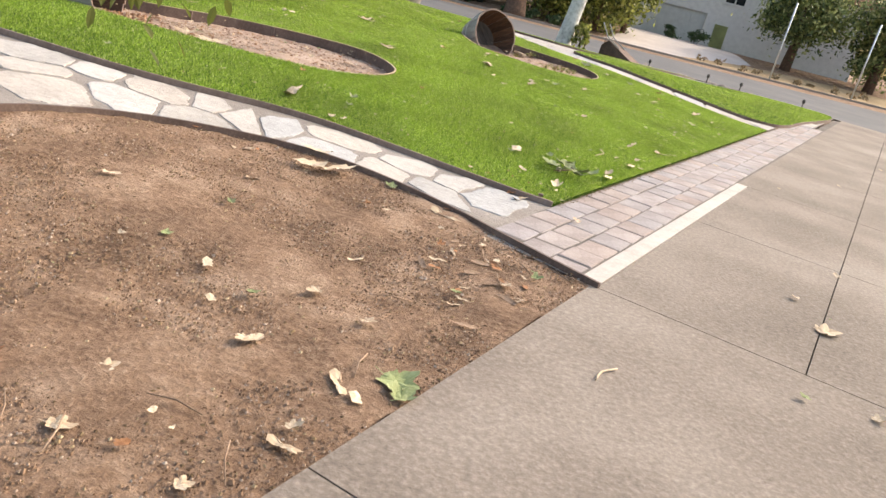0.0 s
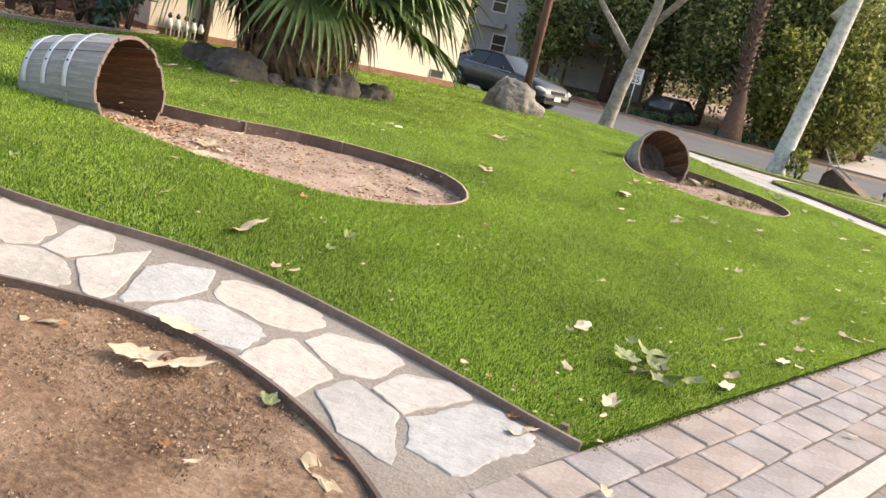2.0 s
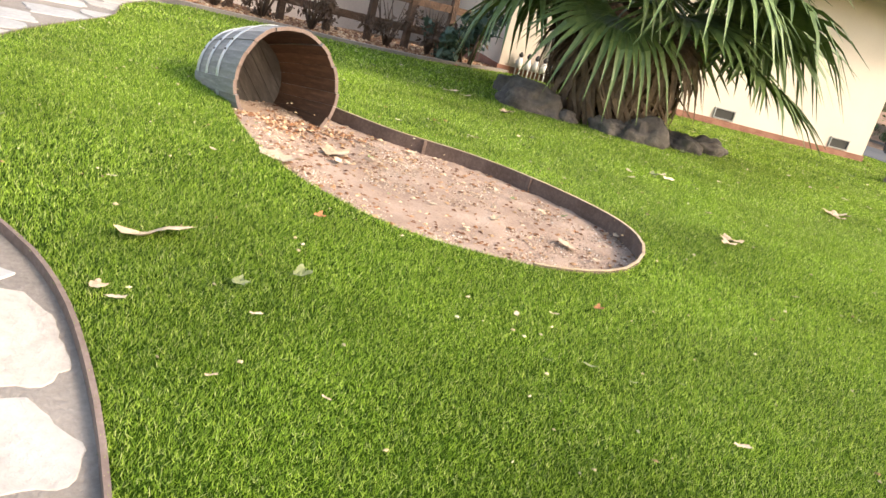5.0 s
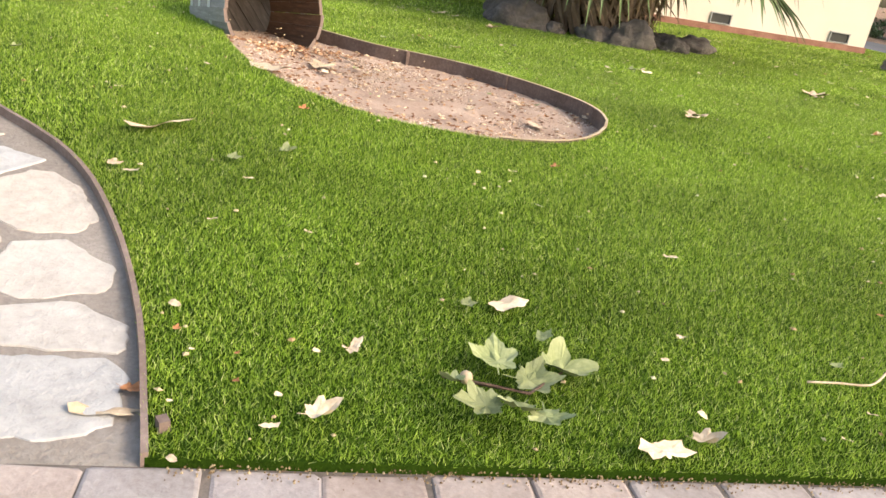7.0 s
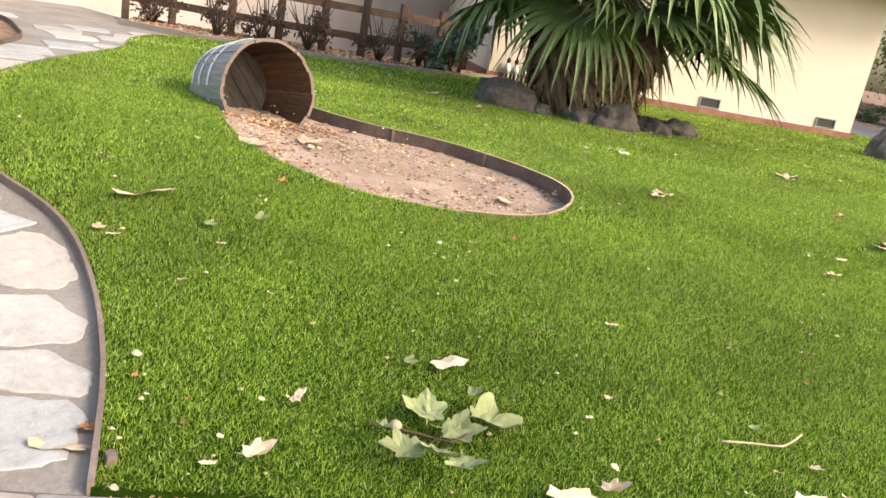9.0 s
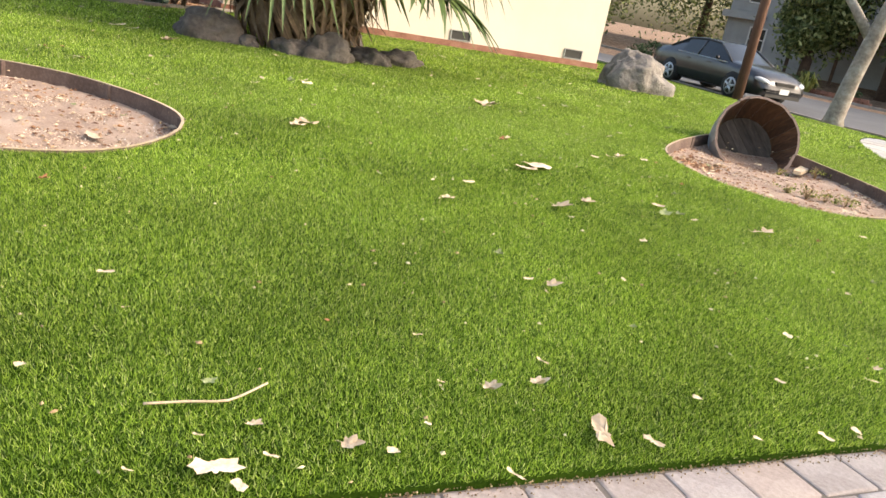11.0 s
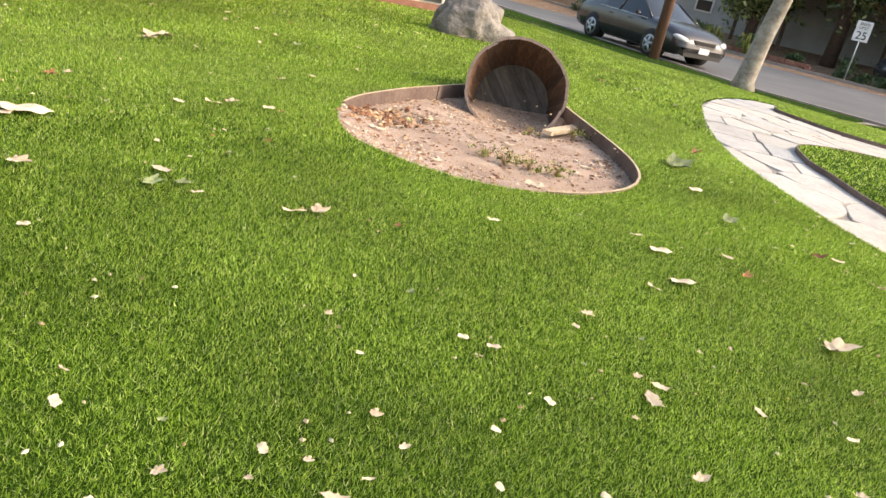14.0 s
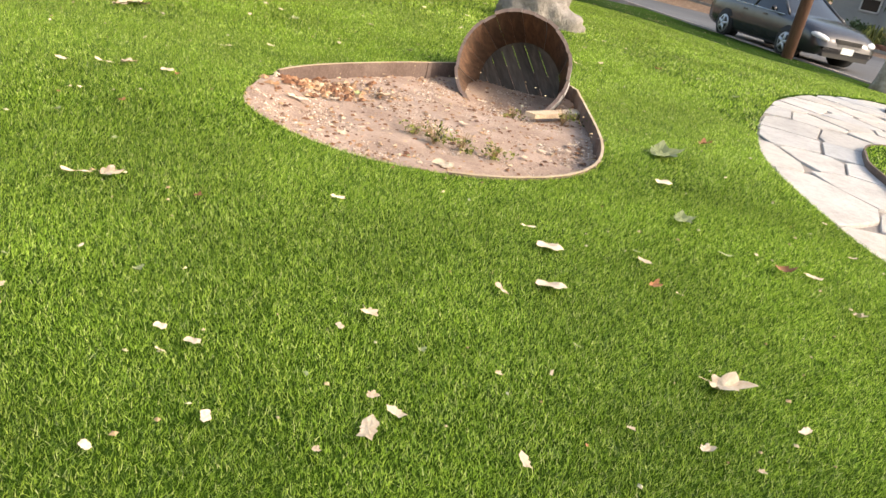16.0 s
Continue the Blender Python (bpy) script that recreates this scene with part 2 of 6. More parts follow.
def far_edge(x):
    return 46.6 + 0.12 * np.clip(np.asarray(x, float) - 5, 0, 500) + 0.30 * np.clip(-8 - np.asarray(x, float), 0, 60)


def beyond(x, y):
    """A place across the street, from a first sketch of it drawn nearer."""
    return 1.75 + (x - 1.75) * 1.11, 4 + (y - 4) * 1.11


def height(x, y):
    x, y = np.asarray(x, float), np.asarray(y, float)
    u, v = (x - OX) * AX + (y - OY) * AY, -(x - OX) * AY + (y - OY) * AX
    z = -0.14 + 0.24 * smooth(v / 3.5) * (1 - smooth((u - 11.5) / 6.5))
    return z - 0.42 * smooth((9.0 - (road_edge(x) - y)) / 9.0) + 0.8 * smooth((y - 49) / 12)


def h(x, y):
    return float(height(x, y))


def curve(points, step=0.12, closed=False):
    """Catmull-Rom through a few points, at even small steps."""
    p = [np.array(q, float) for q in points]
    n, out = len(p), []
    for i in range(n if closed else n - 1):
        a, b, c, d = (p[(i + k) % n] if closed else p[min(max(i + k, 0), n - 1)] for k in (-1, 0, 1, 2))
        m = max(1, int(np.linalg.norm(c - b) / step))
        for j in range(m):
            t = j / m
            out.append(tuple(0.5 * (2 * b + (c - a) * t + (2 * a - 5 * b + 4 * c - d) * t * t + (3 * b - a - 3 * c + d) * t ** 3)))
    if not closed:
        out.append(tuple(p[-1]))
    return out


LAWN_LEFT = [(1.62, 5.58), (1.36, 5.65), (1.03, 5.73), (0.56, 5.80), (0.07, 5.82), (-0.30, 5.77), (-0.62, 5.66), (-0.96, 5.54), (-1.37, 5.45), (-1.90, 5.44), (-2.34, 5.51), (-3.20, 5.82), (-4.24, 6.31), (-5.12, 6.83), (-6.0, 7.35), (-7.2, 7.75), (-8.1, 8.3)]
SOIL_EDGE = [(1.80, 4.22), (1.55, 4.42), (1.32, 4.61), (0.98, 4.88), (0.60, 5.06), (0.23, 5.13), (-0.10, 5.09), (-0.42, 4.96), (-0.70, 4.80), (-0.93, 4.62), (-1.13, 4.40), (-1.30, 4.15), (-1.45, 3.6), (-1.5, 2.4), (-1.3, 0.0), (-1.2, -4.0)]
BED_A = [(-2.95, 8.25), (-2.37, 8.48), (-1.97, 8.80), (-1.63, 8.98), (-1.15, 9.10), (-0.68, 9.11), (-0.34, 8.99), (-0.10, 8.77), (0.06, 8.45), (0.06, 8.15), (-0.03, 7.88), (-0.22, 7.60), (-0.45, 7.35), (-0.76, 7.20), (-1.13, 7.10), (-1.63, 7.10), (-2.35, 7.24), (-2.75, 7.36)]
BED_B = [(0.28, 15.4), (0.38, 14.53), (0.52, 13.88), (0.70, 13.34), (0.93, 12.97), (1.25, 12.68), (1.53, 12.55), (1.80, 12.57), (2.07, 12.66), (2.33, 12.85), (2.55, 13.15), (2.68, 13.5), (2.71, 13.85), (2.63, 14.15), (2.42, 14.45), (2.06, 14.8), (1.6, 15.2), (1.25, 15.5), (0.95, 15.72), (0.5, 15.68)]
PATH_NEAR = [at_uv(9.55, 0), (4.75, 14.72), (4.08, 14.98), (3.73, 15.10), (3.23, 15.40), (2.67, 15.90), (1.98, 16.95), (1.40, 18.10), (0.85, 19.45), (0.45, 21.6), (0.40, 23.0)]


def part(name, bm, mat, parent=None, label=""):
    me = bpy.data.meshes.new(name)
    bm.to_mesh(me)
    bm.free()
    return mesh_part(name, me, mat, parent, label)


def mesh_part(name, me, mat, parent=None, label=""):
    if mat and not me.materials:
        me.materials.append(mat)
    ob = new(name, me)
    if parent is not None:
        ob.parent = parent
    if label:
        ob["label"] = label
    return ob


def shade(bm):
    for f in bm.faces:
        f.smooth = True
    return bm


def thing(name, m, label, category, group=""):
    e = new(name)
    e.empty_display_size = 0.1
    e.matrix_world = m
    return tagged(e, label, category, group)


def drape(polys, step, off):
    """A sheet over the ground inside the first outline, with the others cut out of it."""
    from mathutils.geometry import tessellate_polygon
    loops = [[Vector((x, y, 0)) for x, y in p] for p in polys]
    flat = [v for lp in loops for v in lp]
    bm = bmesh.new()
    vs = [bm.verts.new(v) for v in flat]
    for tri in tessellate_polygon(loops):
        try:
            bm.faces.new([vs[i] for i in tri])
        except ValueError:
            pass
    xs, ys = [v.x for v in flat], [v.y for v in flat]
    for axis, lo, hi in ((0, min(xs), max(xs)), (1, min(ys), max(ys))):
        for k in range(1, int((hi - lo) / step) + 1):
            co, no = [0, 0, 0], [0, 0, 0]
            co[axis], no[axis] = lo + k * step, 1
            bmesh.ops.bisect_plane(bm, geom=bm.verts[:] + bm.edges[:] + bm.faces[:], plane_co=co, plane_no=no, dist=1e-5)
    for v in bm.verts:
        v.co.z = h(v.co.x, v.co.y) + off
    bmesh.ops.recalc_face_normals(bm, faces=bm.faces[:])
    bm.normal_update()
    if sum(f.normal.z for f in bm.faces) < 0:
        bmesh.ops.reverse_faces(bm, faces=bm.faces[:])
    return shade(bm)


def ribbon(line, width, top, bottom, closed=False):
    """An upright board that follows a line over the ground."""
    bm = bmesh.new()
    n, rows = len(line), []
    for i, (x, y) in enumerate(line):
        a, b = line[(i - 1) % n if closed else max(i - 1, 0)], line[(i + 1) % n if closed else min(i + 1, n - 1)]
        d = Vector((b[0] - a[0], b[1] - a[1])).normalized()
        nx, ny, z = -d.y * width / 2, d.x * width / 2, h(x, y)
        rows.append([bm.verts.new(c) for c in ((x + nx, y + ny, z + bottom), (x + nx, y + ny, z + top), (x - nx, y - ny, z + top), (x - nx, y - ny, z + bottom))])
    for i in range(n if closed else n - 1):
        p, q = rows[i], rows[(i + 1) % n]
        for k in range(4):
            bm.faces.new((p[k], p[(k + 1) % 4], q[(k + 1) % 4], q[k]))
    if not closed:
        bm.faces.new(rows[0][::-1])
        bm.faces.new(rows[-1])
    bmesh.ops.recalc_face_normals(bm, faces=bm.faces[:])
    return bm


def box(bm, x0, x1, y0, y1, z0, z1):
    r = bmesh.ops.create_cube(bm, size=1)
    for v in r["verts"]:
        v.co = ((x0 + x1) / 2 + v.co.x * (x1 - x0), (y0 + y1) / 2 + v.co.y * (y1 - y0), (z0 + z1) / 2 + v.co.z * (z1 - z0))
    return r["verts"]


def lump(size, seed, rough=0.25, sub=4, squash=0.55):
    """A boulder: a sphere pushed about at three scales, its underside sunk."""
    bm = bmesh.new()
    bmesh.ops.create_icosphere(bm, subdivisions=sub, radius=1)
    o = Vector((seed * 7.1, seed * 3.3, seed))
    for v in bm.verts:
        d = v.co.normalized()
        k = 1 + rough * noise.noise(d * 1.3 + o) + rough * 0.5 * noise.noise(d * 3 + o) + rough * 0.18 * noise.noise(d * 9 + o)
        v.co = Vector((d.x * size[0], d.y * size[1], d.z * size[2])) * k
        v.co.z = max(v.co.z, -0.12)
    return shade(bm)


# ---- ground ----
def axis_lines(lo, hi, step):
    near = np.arange(lo, hi + step / 2, step)
    far = np.geomspace(8, 1500, 14)
    return np.concatenate((lo - far[::-1], near, hi + far))


gx, gy = axis_lines(-30, 44, 0.5), axis_lines(-16, 60, 0.5)
XX, YY = np.meshgrid(gx, gy)
ZZ = height(XX, YY) - 0.24 * (1 - smooth((YY - 38) / 8))
nx_, ny_ = len(gx), len(gy)
idx = np.arange(nx_ * ny_).reshape(ny_, nx_)
quads = np.stack((idx[:-1, :-1], idx[:-1, 1:], idx[1:, 1:], idx[1:, :-1]), -1).reshape(-1, 4)
gm = bpy.data.meshes.new("ground")
gm.from_pydata(np.stack((XX, YY, ZZ), -1).reshape(-1, 3).tolist(), [], quads.tolist())
ground = tagged(mesh_part("ground", gm, M_earth), "bare dry brown earth", "ground", kind="structure")

def boundary_skirt(bm, depth):
    """Gives a sheet an upright rim, so that it reads as a solid slab."""
    edges = [e for e in bm.edges if e.is_boundary]
    r = bmesh.ops.extrude_edge_only(bm, edges=edges)
    for v in r["geom"]:
        if isinstance(v, bmesh.types.BMVert):
            v.co.z -= depth
    bmesh.ops.recalc_face_normals(bm, faces=bm.faces[:])
    top = [f for f in bm.faces if abs(f.normal.z) > 0.7]
    if sum(f.normal.z for f in top) < 0:
        bmesh.ops.reverse_faces(bm, faces=bm.faces[:])
    for f in bm.faces:
        f.smooth = abs(f.normal.z) > 0.7
    for e in edges:
        if e.is_valid:
            e.smooth = False
    return bm


def inside(poly, x, y):
    """Which of many points lie inside an outline."""
    x, y = np.asarray(x, float), np.asarray(y, float)
    res = np.zeros(x.shape, bool)
    p = np.asarray(poly)
    q = np.roll(p, -1, axis=0)
    for (x0, y0), (x1, y1) in zip(p, q):
        if y0 == y1:
            continue
        c = ((y0 > y) != (y1 > y)) & (x < (x1 - x0) * (y - y0) / (y1 - y0) + x0)
        res ^= c
    return res


lawn_left, soil_edge = curve(LAWN_LEFT), curve(SOIL_EDGE)
path_near = curve(PATH_NEAR)
bed_a_open, bed_b = curve(BED_A), curve(BED_B, closed=True)
# the pits in which the two barrels lie belong to the sand beds
bed_a = bed_a_open + [(-2.80, 7.36), (-3.28, 7.36), (-3.28, 7.96), (-2.95, 8.06)]
lawn_outline = lawn_left[::-1] + [at_uv(u, 0) for u in np.arange(0.3, 9.5, 0.3)] + path_near + [(0.5, 25.0), (0.4, 31.1), (-2.5, 31.1), (-6.2, 32.8), (-15, 36.8), (-15, 30), (-9, 25), (-4.9, 21.6), (-8.35, 14.5), (-7.75, 12.6), (-7.85, 11.2), (-8.3, 10.0), (-8.5, 9.0)]
lawn = tagged(part("lawn", boundary_skirt(drape([lawn_outline, bed_a, bed_b], 0.35, -0.008), 0.11), M_turf), "short bright green lawn strewn with leaves", "lawn", kind="structure")

island_a = curve([(2.60, 17.9), (2.85, 17.1), (3.2, 16.62), (3.8, 16.02), (4.8, 15.65), (6.25, 15.3), (7.6, 17.5), (9.6, 21.0), (9.9, 22.6), (8.8, 23.2), (6.6, 22.2), (4.6, 20.0), (3.2, 18.9)], closed=True)
island_b = curve([(0.95, 22.1), (1.7, 21.15), (2.6, 21.0), (4.2, 22.2), (6.4, 25.0), (7.6, 27.6), (6.8, 30.2), (3.8, 31.0), (1.3, 31.0), (0.85, 25.8)], closed=True)
for isl in (island_a, island_b):
    tagged(part("lawn_island", boundary_skirt(drape([isl], 0.5, 0.02), 0.12), M_turf), "small curved lawn island in the pale stone path", "lawn", kind="structure")

path_out = path_near + [(0.42, 25.0), (0.5, 31.1), (6.6, 31.1), (9.2, 30.7), (12.2, 28.8), at_uv(23.4, -0.43), at_uv(13.3, -0.43), at_uv(13.2, 0.0), at_uv(9.9, 0)]
stone_path = tagged(part("stone_path", drape([path_out], 0.5, -0.035), M_mortar), "pale crazy-paved stone path between lawns", "path", kind="structure")
walk_out = lawn_left + [(-8.6, 9.0), (-12, 8), (-12, 2), (-8, -5), (-1.2, -5)] + soil_edge[::-1] + [at_uv(-1.05, -0.05), at_uv(-0.25, 0.0)]
garden_path = tagged(part("garden_path", drape([walk_out], 0.4, -0.034), M_mortar), "curved flagstone path set in grey mortar", "path", kind="structure")

road = bmesh.new()
xs_ = np.linspace(-60, 70, 66)
near_, far_ = [], []
for x in xs_:
    near_.append(road.verts.new((x, float(road_edge(x)), -0.60)))
    far_.append(road.verts.new((x, float(far_edge(x)), -0.58)))
for i in range(len(xs_) - 1):
    road.faces.new((near_[i], near_[i + 1], far_[i + 1], far_[i]))
tagged(part("road", road, M_asphalt), "grey asphalt street with fallen leaves", "road", kind="structure")
bm = ribbon([(x, float(road_edge(x)) - 0.07) for x in np.linspace(-24, 20, 110)], 0.16, 0.03, -0.3)
tagged(part("kerb", bm, M_mortar), "low concrete kerb between lawn and street", "kerb", kind="structure")
bm = ribbon([(x, float(far_edge(x)) + 0.07) for x in np.linspace(-40, 40, 60)], 0.16, 0.12, -0.2)
tagged(part("kerb", bm, M_mortar), "low concrete kerb on the far side of the street", "kerb", kind="structure")

def bed_level(x, y):
    """Depth of the sand below the turf: nearly flush where no board holds it back."""
    x, y = np.asarray(x, float), np.asarray(y, float)
    d = np.full(x.shape, 9.0)
    for px, py in OPEN_SIDE:
        d = np.minimum(d, np.hypot(x - px, y - py))
    return -0.098 + 0.086 * np.exp(-(d / 0.30) ** 2)


OPEN_SIDE = curve([(-0.10, 7.76), (-0.45, 7.35), (-0.76, 7.20), (-1.13, 7.10), (-1.63, 7.10), (-2.35, 7.24)], 0.1) + curve([(0.95, 12.95), (1.25, 12.68), (1.53, 12.55), (1.80, 12.57), (2.07, 12.66), (2.33, 12.85), (2.50, 13.07)], 0.1)


def pit(x, y):
    """The hollow in the sand before the half barrel."""
    return 0.12 * np.exp(-((x - 0.98) ** 2 + (y - 14.95) ** 2) / 0.22)


# bare soil bed beside the driveway, raised to just under its board
soil_out = soil_edge + [at_uv(-12, -0.71), at_uv(-1.16, -0.71)]
bm = drape([soil_out], 0.09, -0.035)
for v in bm.verts:
    q = v.co * 2.1
    v.co.z += 0.02 * noise.noise(q) + 0.012 * noise.noise(q * 4) + 0.007 * noise.noise(q * 13)
tagged(part("soil_bed", bm, M_earth), "bare brown soil bed strewn with bark chips", "soil", kind="structure")
far_soil = curve([(-3.6, 4.5), (-4.05, 5.2), (-4.4, 5.6), (-4.9, 5.95), (-5.5, 6.2), (-6.4, 6.4), (-8.2, 6.2), (-9, 4.5), (-7, 3), (-4.5, 3.2)], closed=True)
tagged(part("soil_bed", drape([far_soil], 0.4, -0.03), M_earth), "bare brown soil bed inside a curved edging", "soil", kind="structure")

for outline, closed, line in ((bed_a, False, bed_a_open), (bed_b, True, bed_b)):
    bm = drape([outline], 0.06, 0.0)
    for v in bm.verts:
        q = v.co * 3
        v.co.z += float(bed_level(v.co.x, v.co.y)) + 0.012 * noise.noise(q) + 0.012 * noise.noise(q * 4) + 0.006 * noise.noise(q * 15) - float(pit(v.co.x, v.co.y))
    tagged(part("sand_bed", bm, M_sand), "coarse tan sand bed littered with dry leaves", "sand bed", kind="structure")
    edge = thing("bed_edging", pose(0, 0, 0), "thin weathered bender board round the sand bed", "edging")
    near = [min(math.hypot(x - a, y - b) for a, b in OPEN_SIDE) < 0.07 for x, y in line]
    first = next(k for k in range(len(line)) if near[k - 1] and not near[k]) if closed else 0
    line = line[first:] + line[:first]
    near = near[first:] + near[:first]
    line = line[:near.index(True)]
    closed = False
    n_ = len(line) // 4
    for k in range(4):
        seg = line[k * n_: (k + 1) * n_ + 1] if k < 3 else line[3 * n_:] + (line[:1] if closed else [])
        b = part("board", ribbon(seg, 0.016, 0.006, -0.13), M_board, edge)
        part("worn_top", ribbon(seg, 0.017, 0.010, 0.0065), M_leafdry, b, "pale worn top edge")
    for k in range(1, 4):
        x, y = line[k * n_]
        bm = bmesh.new()
        box(bm, x - 0.02, x + 0.02, y - 0.02, y + 0.02, h(x, y) - 0.13, h(x, y) + 0.005)
        part("stake", bm, M_board, edge)
for line, top, name, lab in ((lawn_left, 0.006, "lawn_edging", "thin brown edging board along the lawn"), (soil_edge, 0.0, "soil_edging", "dark brown edging board along the soil bed"), (far_soil + far_soil[:1], 0.02, "soil_edging", "curved brown edging round the far soil bed"), (island_a + island_a[:1], 0.03, "island_edging", "dark curved edging round the lawn island"), (island_b + island_b[:1], 0.03, "island_edging", "dark curved edging round the lawn island")):
    edge = thing(name, pose(0, 0, 0), lab, "edging")
    n_ = len(line) // 5
    for k in range(5):
        part("board", ribbon(line[k * n_: (k + 1) * n_ + 1] if k < 4 else line[4 * n_:], 0.017, top, -0.12), M_board_worn if name == "lawn_edging" else M_board, edge)
x, y = 1.535, 5.645
bm = bmesh.new()
box(bm, x - 0.016, x + 0.016, y - 0.013, y + 0.013, h(x, y) - 0.1, h(x, y) + 0.022)
tagged(part("edging_stake", bm, M_board), "short brown stake at the end of the edging", "stake")


# ---- barrels ----
def stave_mesh(length, r0, r1, count):
    """One stave: bowed along its length, grey outside and brown within."""
    me = bpy.data.meshes.new("stave")
    bm = bmesh.new()
    rows, half = [], math.pi / count * 0.985
    for i in range(9):
        t = i / 8
        r = r0 + (r1 - r0) * math.sin(t * math.pi / 2)
        x = -length * (1 - t)
        row = []
        for rr in (r, r - 0.026):
            for a in (-half, 0.0, half):
                row.append(bm.verts.new((x, rr * math.sin(a), rr * math.cos(a))))
        rows.append(row)
    for i in range(8):
        p, q = rows[i], rows[i + 1]
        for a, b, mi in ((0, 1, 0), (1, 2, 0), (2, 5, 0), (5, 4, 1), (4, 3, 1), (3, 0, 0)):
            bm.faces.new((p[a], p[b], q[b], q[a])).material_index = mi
    for row in (rows[0][::-1], rows[-1]):
        bm.faces.new((row[0], row[1], row[4], row[3])).material_index = 2
        bm.faces.new((row[1], row[2], row[5], row[4])).material_index = 2
    bmesh.ops.recalc_face_normals(bm, faces=bm.faces[:])
    bm.to_mesh(me)
    bm.free()
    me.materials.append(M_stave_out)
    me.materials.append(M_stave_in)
    me.materials.append(M_board_worn)
    return me


def barrel(m, length, r_mouth, r_head, hoops, label, rng):
    """A cut barrel on its side: mouth at the origin looking along +x."""
    b = thing("barrel", m, label, "barrel")
    count = 26
    me = stave_mesh(length, r_head, r_mouth, count)
    for k in range(count):
        st = mesh_part("stave", me, None, b)
        st.matrix_basis = pose(rng.uniform(-0.022, 0.012), 0, 0, 360 * k / count, 0, 0) @ pose(0, 0, rng.uniform(-0.006, 0.005))
    rh, x0, n = r_head - 0.02, -length + 0.06, 7
    for k in range(n):
        y0, y1 = -rh + 2 * rh * k / n + 0.002, -rh + 2 * rh * (k + 1) / n - 0.002
        bm = bmesh.new()
        pts = []
        for i in range(5):
            y = y0 + (y1 - y0) * i / 4
            pts.append((y, math.sqrt(max(rh * rh - y * y, 1e-5))))
        ring = [(y, z) for y, z in pts] + [(y, -z) for y, z in pts[::-1]]
        f = bm.faces.new([bm.verts.new((x0, y, z)) for y, z in ring])
        r = bmesh.ops.extrude_face_region(bm, geom=[f])
        bmesh.ops.translate(bm, verts=[v for v in r["geom"] if isinstance(v, bmesh.types.BMVert)], vec=(-0.02, 0, 0))
        bmesh.ops.recalc_face_normals(bm, faces=bm.faces[:])
        pl = part("head_plank", bm, M_head, b)
        pl.matrix_basis = pose(rng.uniform(-0.003, 0.003), 0, 0, 35, 0, 0)
    for x, w in hoops:
        t = 1 + x / length
        bm = bmesh.new()
        rows = []
        for i in range(49):
            a = 2 * math.pi * i / 48
            row = []
            for dx, up in ((-w / 2, 0.001), (-w / 2, 0.005), (w / 2, 0.005), (w / 2, 0.001)):
                r = r_head + (r_mouth - r_head) * math.sin((1 + (x + dx) / length) * math.pi / 2) + up
                row.append(bm.verts.new((x + dx, r * math.sin(a), r * math.cos(a))))
            rows.append(row)
        for p, q in zip(rows, rows[1:]):
            for k in range(4):
                bm.faces.new((p[k], p[(k + 1) % 4], q[(k + 1) % 4], q[k]))
        bmesh.ops.recalc_face_normals(bm, faces=bm.faces[:])
        hoop = part("hoop", shade(bm), M_hoop, b, "galvanised steel hoop with rivets")
        for a in (-62, -50, 8):
            bm = bmesh.new()
            bmesh.ops.create_uvsphere(bm, u_segments=8, v_segments=5, radius=0.009)
            r = r_head + (r_mouth - r_head) * math.sin((1 + x / length) * math.pi / 2) + 0.005
            rv = part("rivet", bm, M_dark, hoop)
            rv.location = (x, r * math.sin(radians(a)), r * math.cos(radians(a)))
    return b


rng = random.Random(4)
barrel(pose(-2.57, 7.70, 0.265, 0, -8, 5), 0.74, 0.41, 0.345, ((-0.70, 0.05), (-0.50, 0.045), (-0.29, 0.045)), "grey cut oak barrel lying sunk in the lawn, mouth open", rng)
barrel(pose(0.90, 15.04, 0.235, 0, -22, -54), 0.58, 0.455, 0.36, ((-0.53, 0.05), (-0.36, 0.045)), "weathered half barrel lying on its side in a sand bed", rng)


# ---- rocks ----
def boulder(x, y, size, seed, turn, label, mat):
    r = part("boulder", lump(size, seed, 0.42), mat)
    r.matrix_world = pose(x, y, h(x, y) + 0.02, 0, 0, turn)
    return tagged(r, label, "boulder")


bm = lump((0.58, 0.42, 0.50), 3, 0.32, 5)
for v in bm.verts:
    if v.co.z > 0 and v.co.x < 0:
        v.co.z *= 1.0 + 0.35 * min(1, -v.co.x / 0.3)
big = part("boulder", bm, M_rock)
big.matrix_world = pose(-2.62, 18.75, h(-2.62, 18.75) + 0.02, 0, 0, 35)
tagged(big, "large rough grey boulder with two humps on the lawn", "boulder")
for x, y, s, sd, tn in ((-4.5, 11.75, (0.46, 0.34, 0.27), 5, 40), (-3.75, 12.35, (0.22, 0.17, 0.17), 6, 10), (-3.42, 12.65, (0.30, 0.20, 0.26), 7, 60), (-3.40, 13.3, (0.26, 0.2, 0.17), 8, 20), (-3.45, 13.85, (0.34, 0.22, 0.16), 9, 80), (-4.1, 12.0, (0.14, 0.12, 0.1), 11, 0), (-5.6, 12.5, (0.3, 0.3, 0.22), 12, 0), (-5.2, 14.4, (0.3, 0.3, 0.22), 13, 0)):
    boulder(x, y, s, sd, tn, "dark rounded stone at the foot of the palm", M_darkrock)


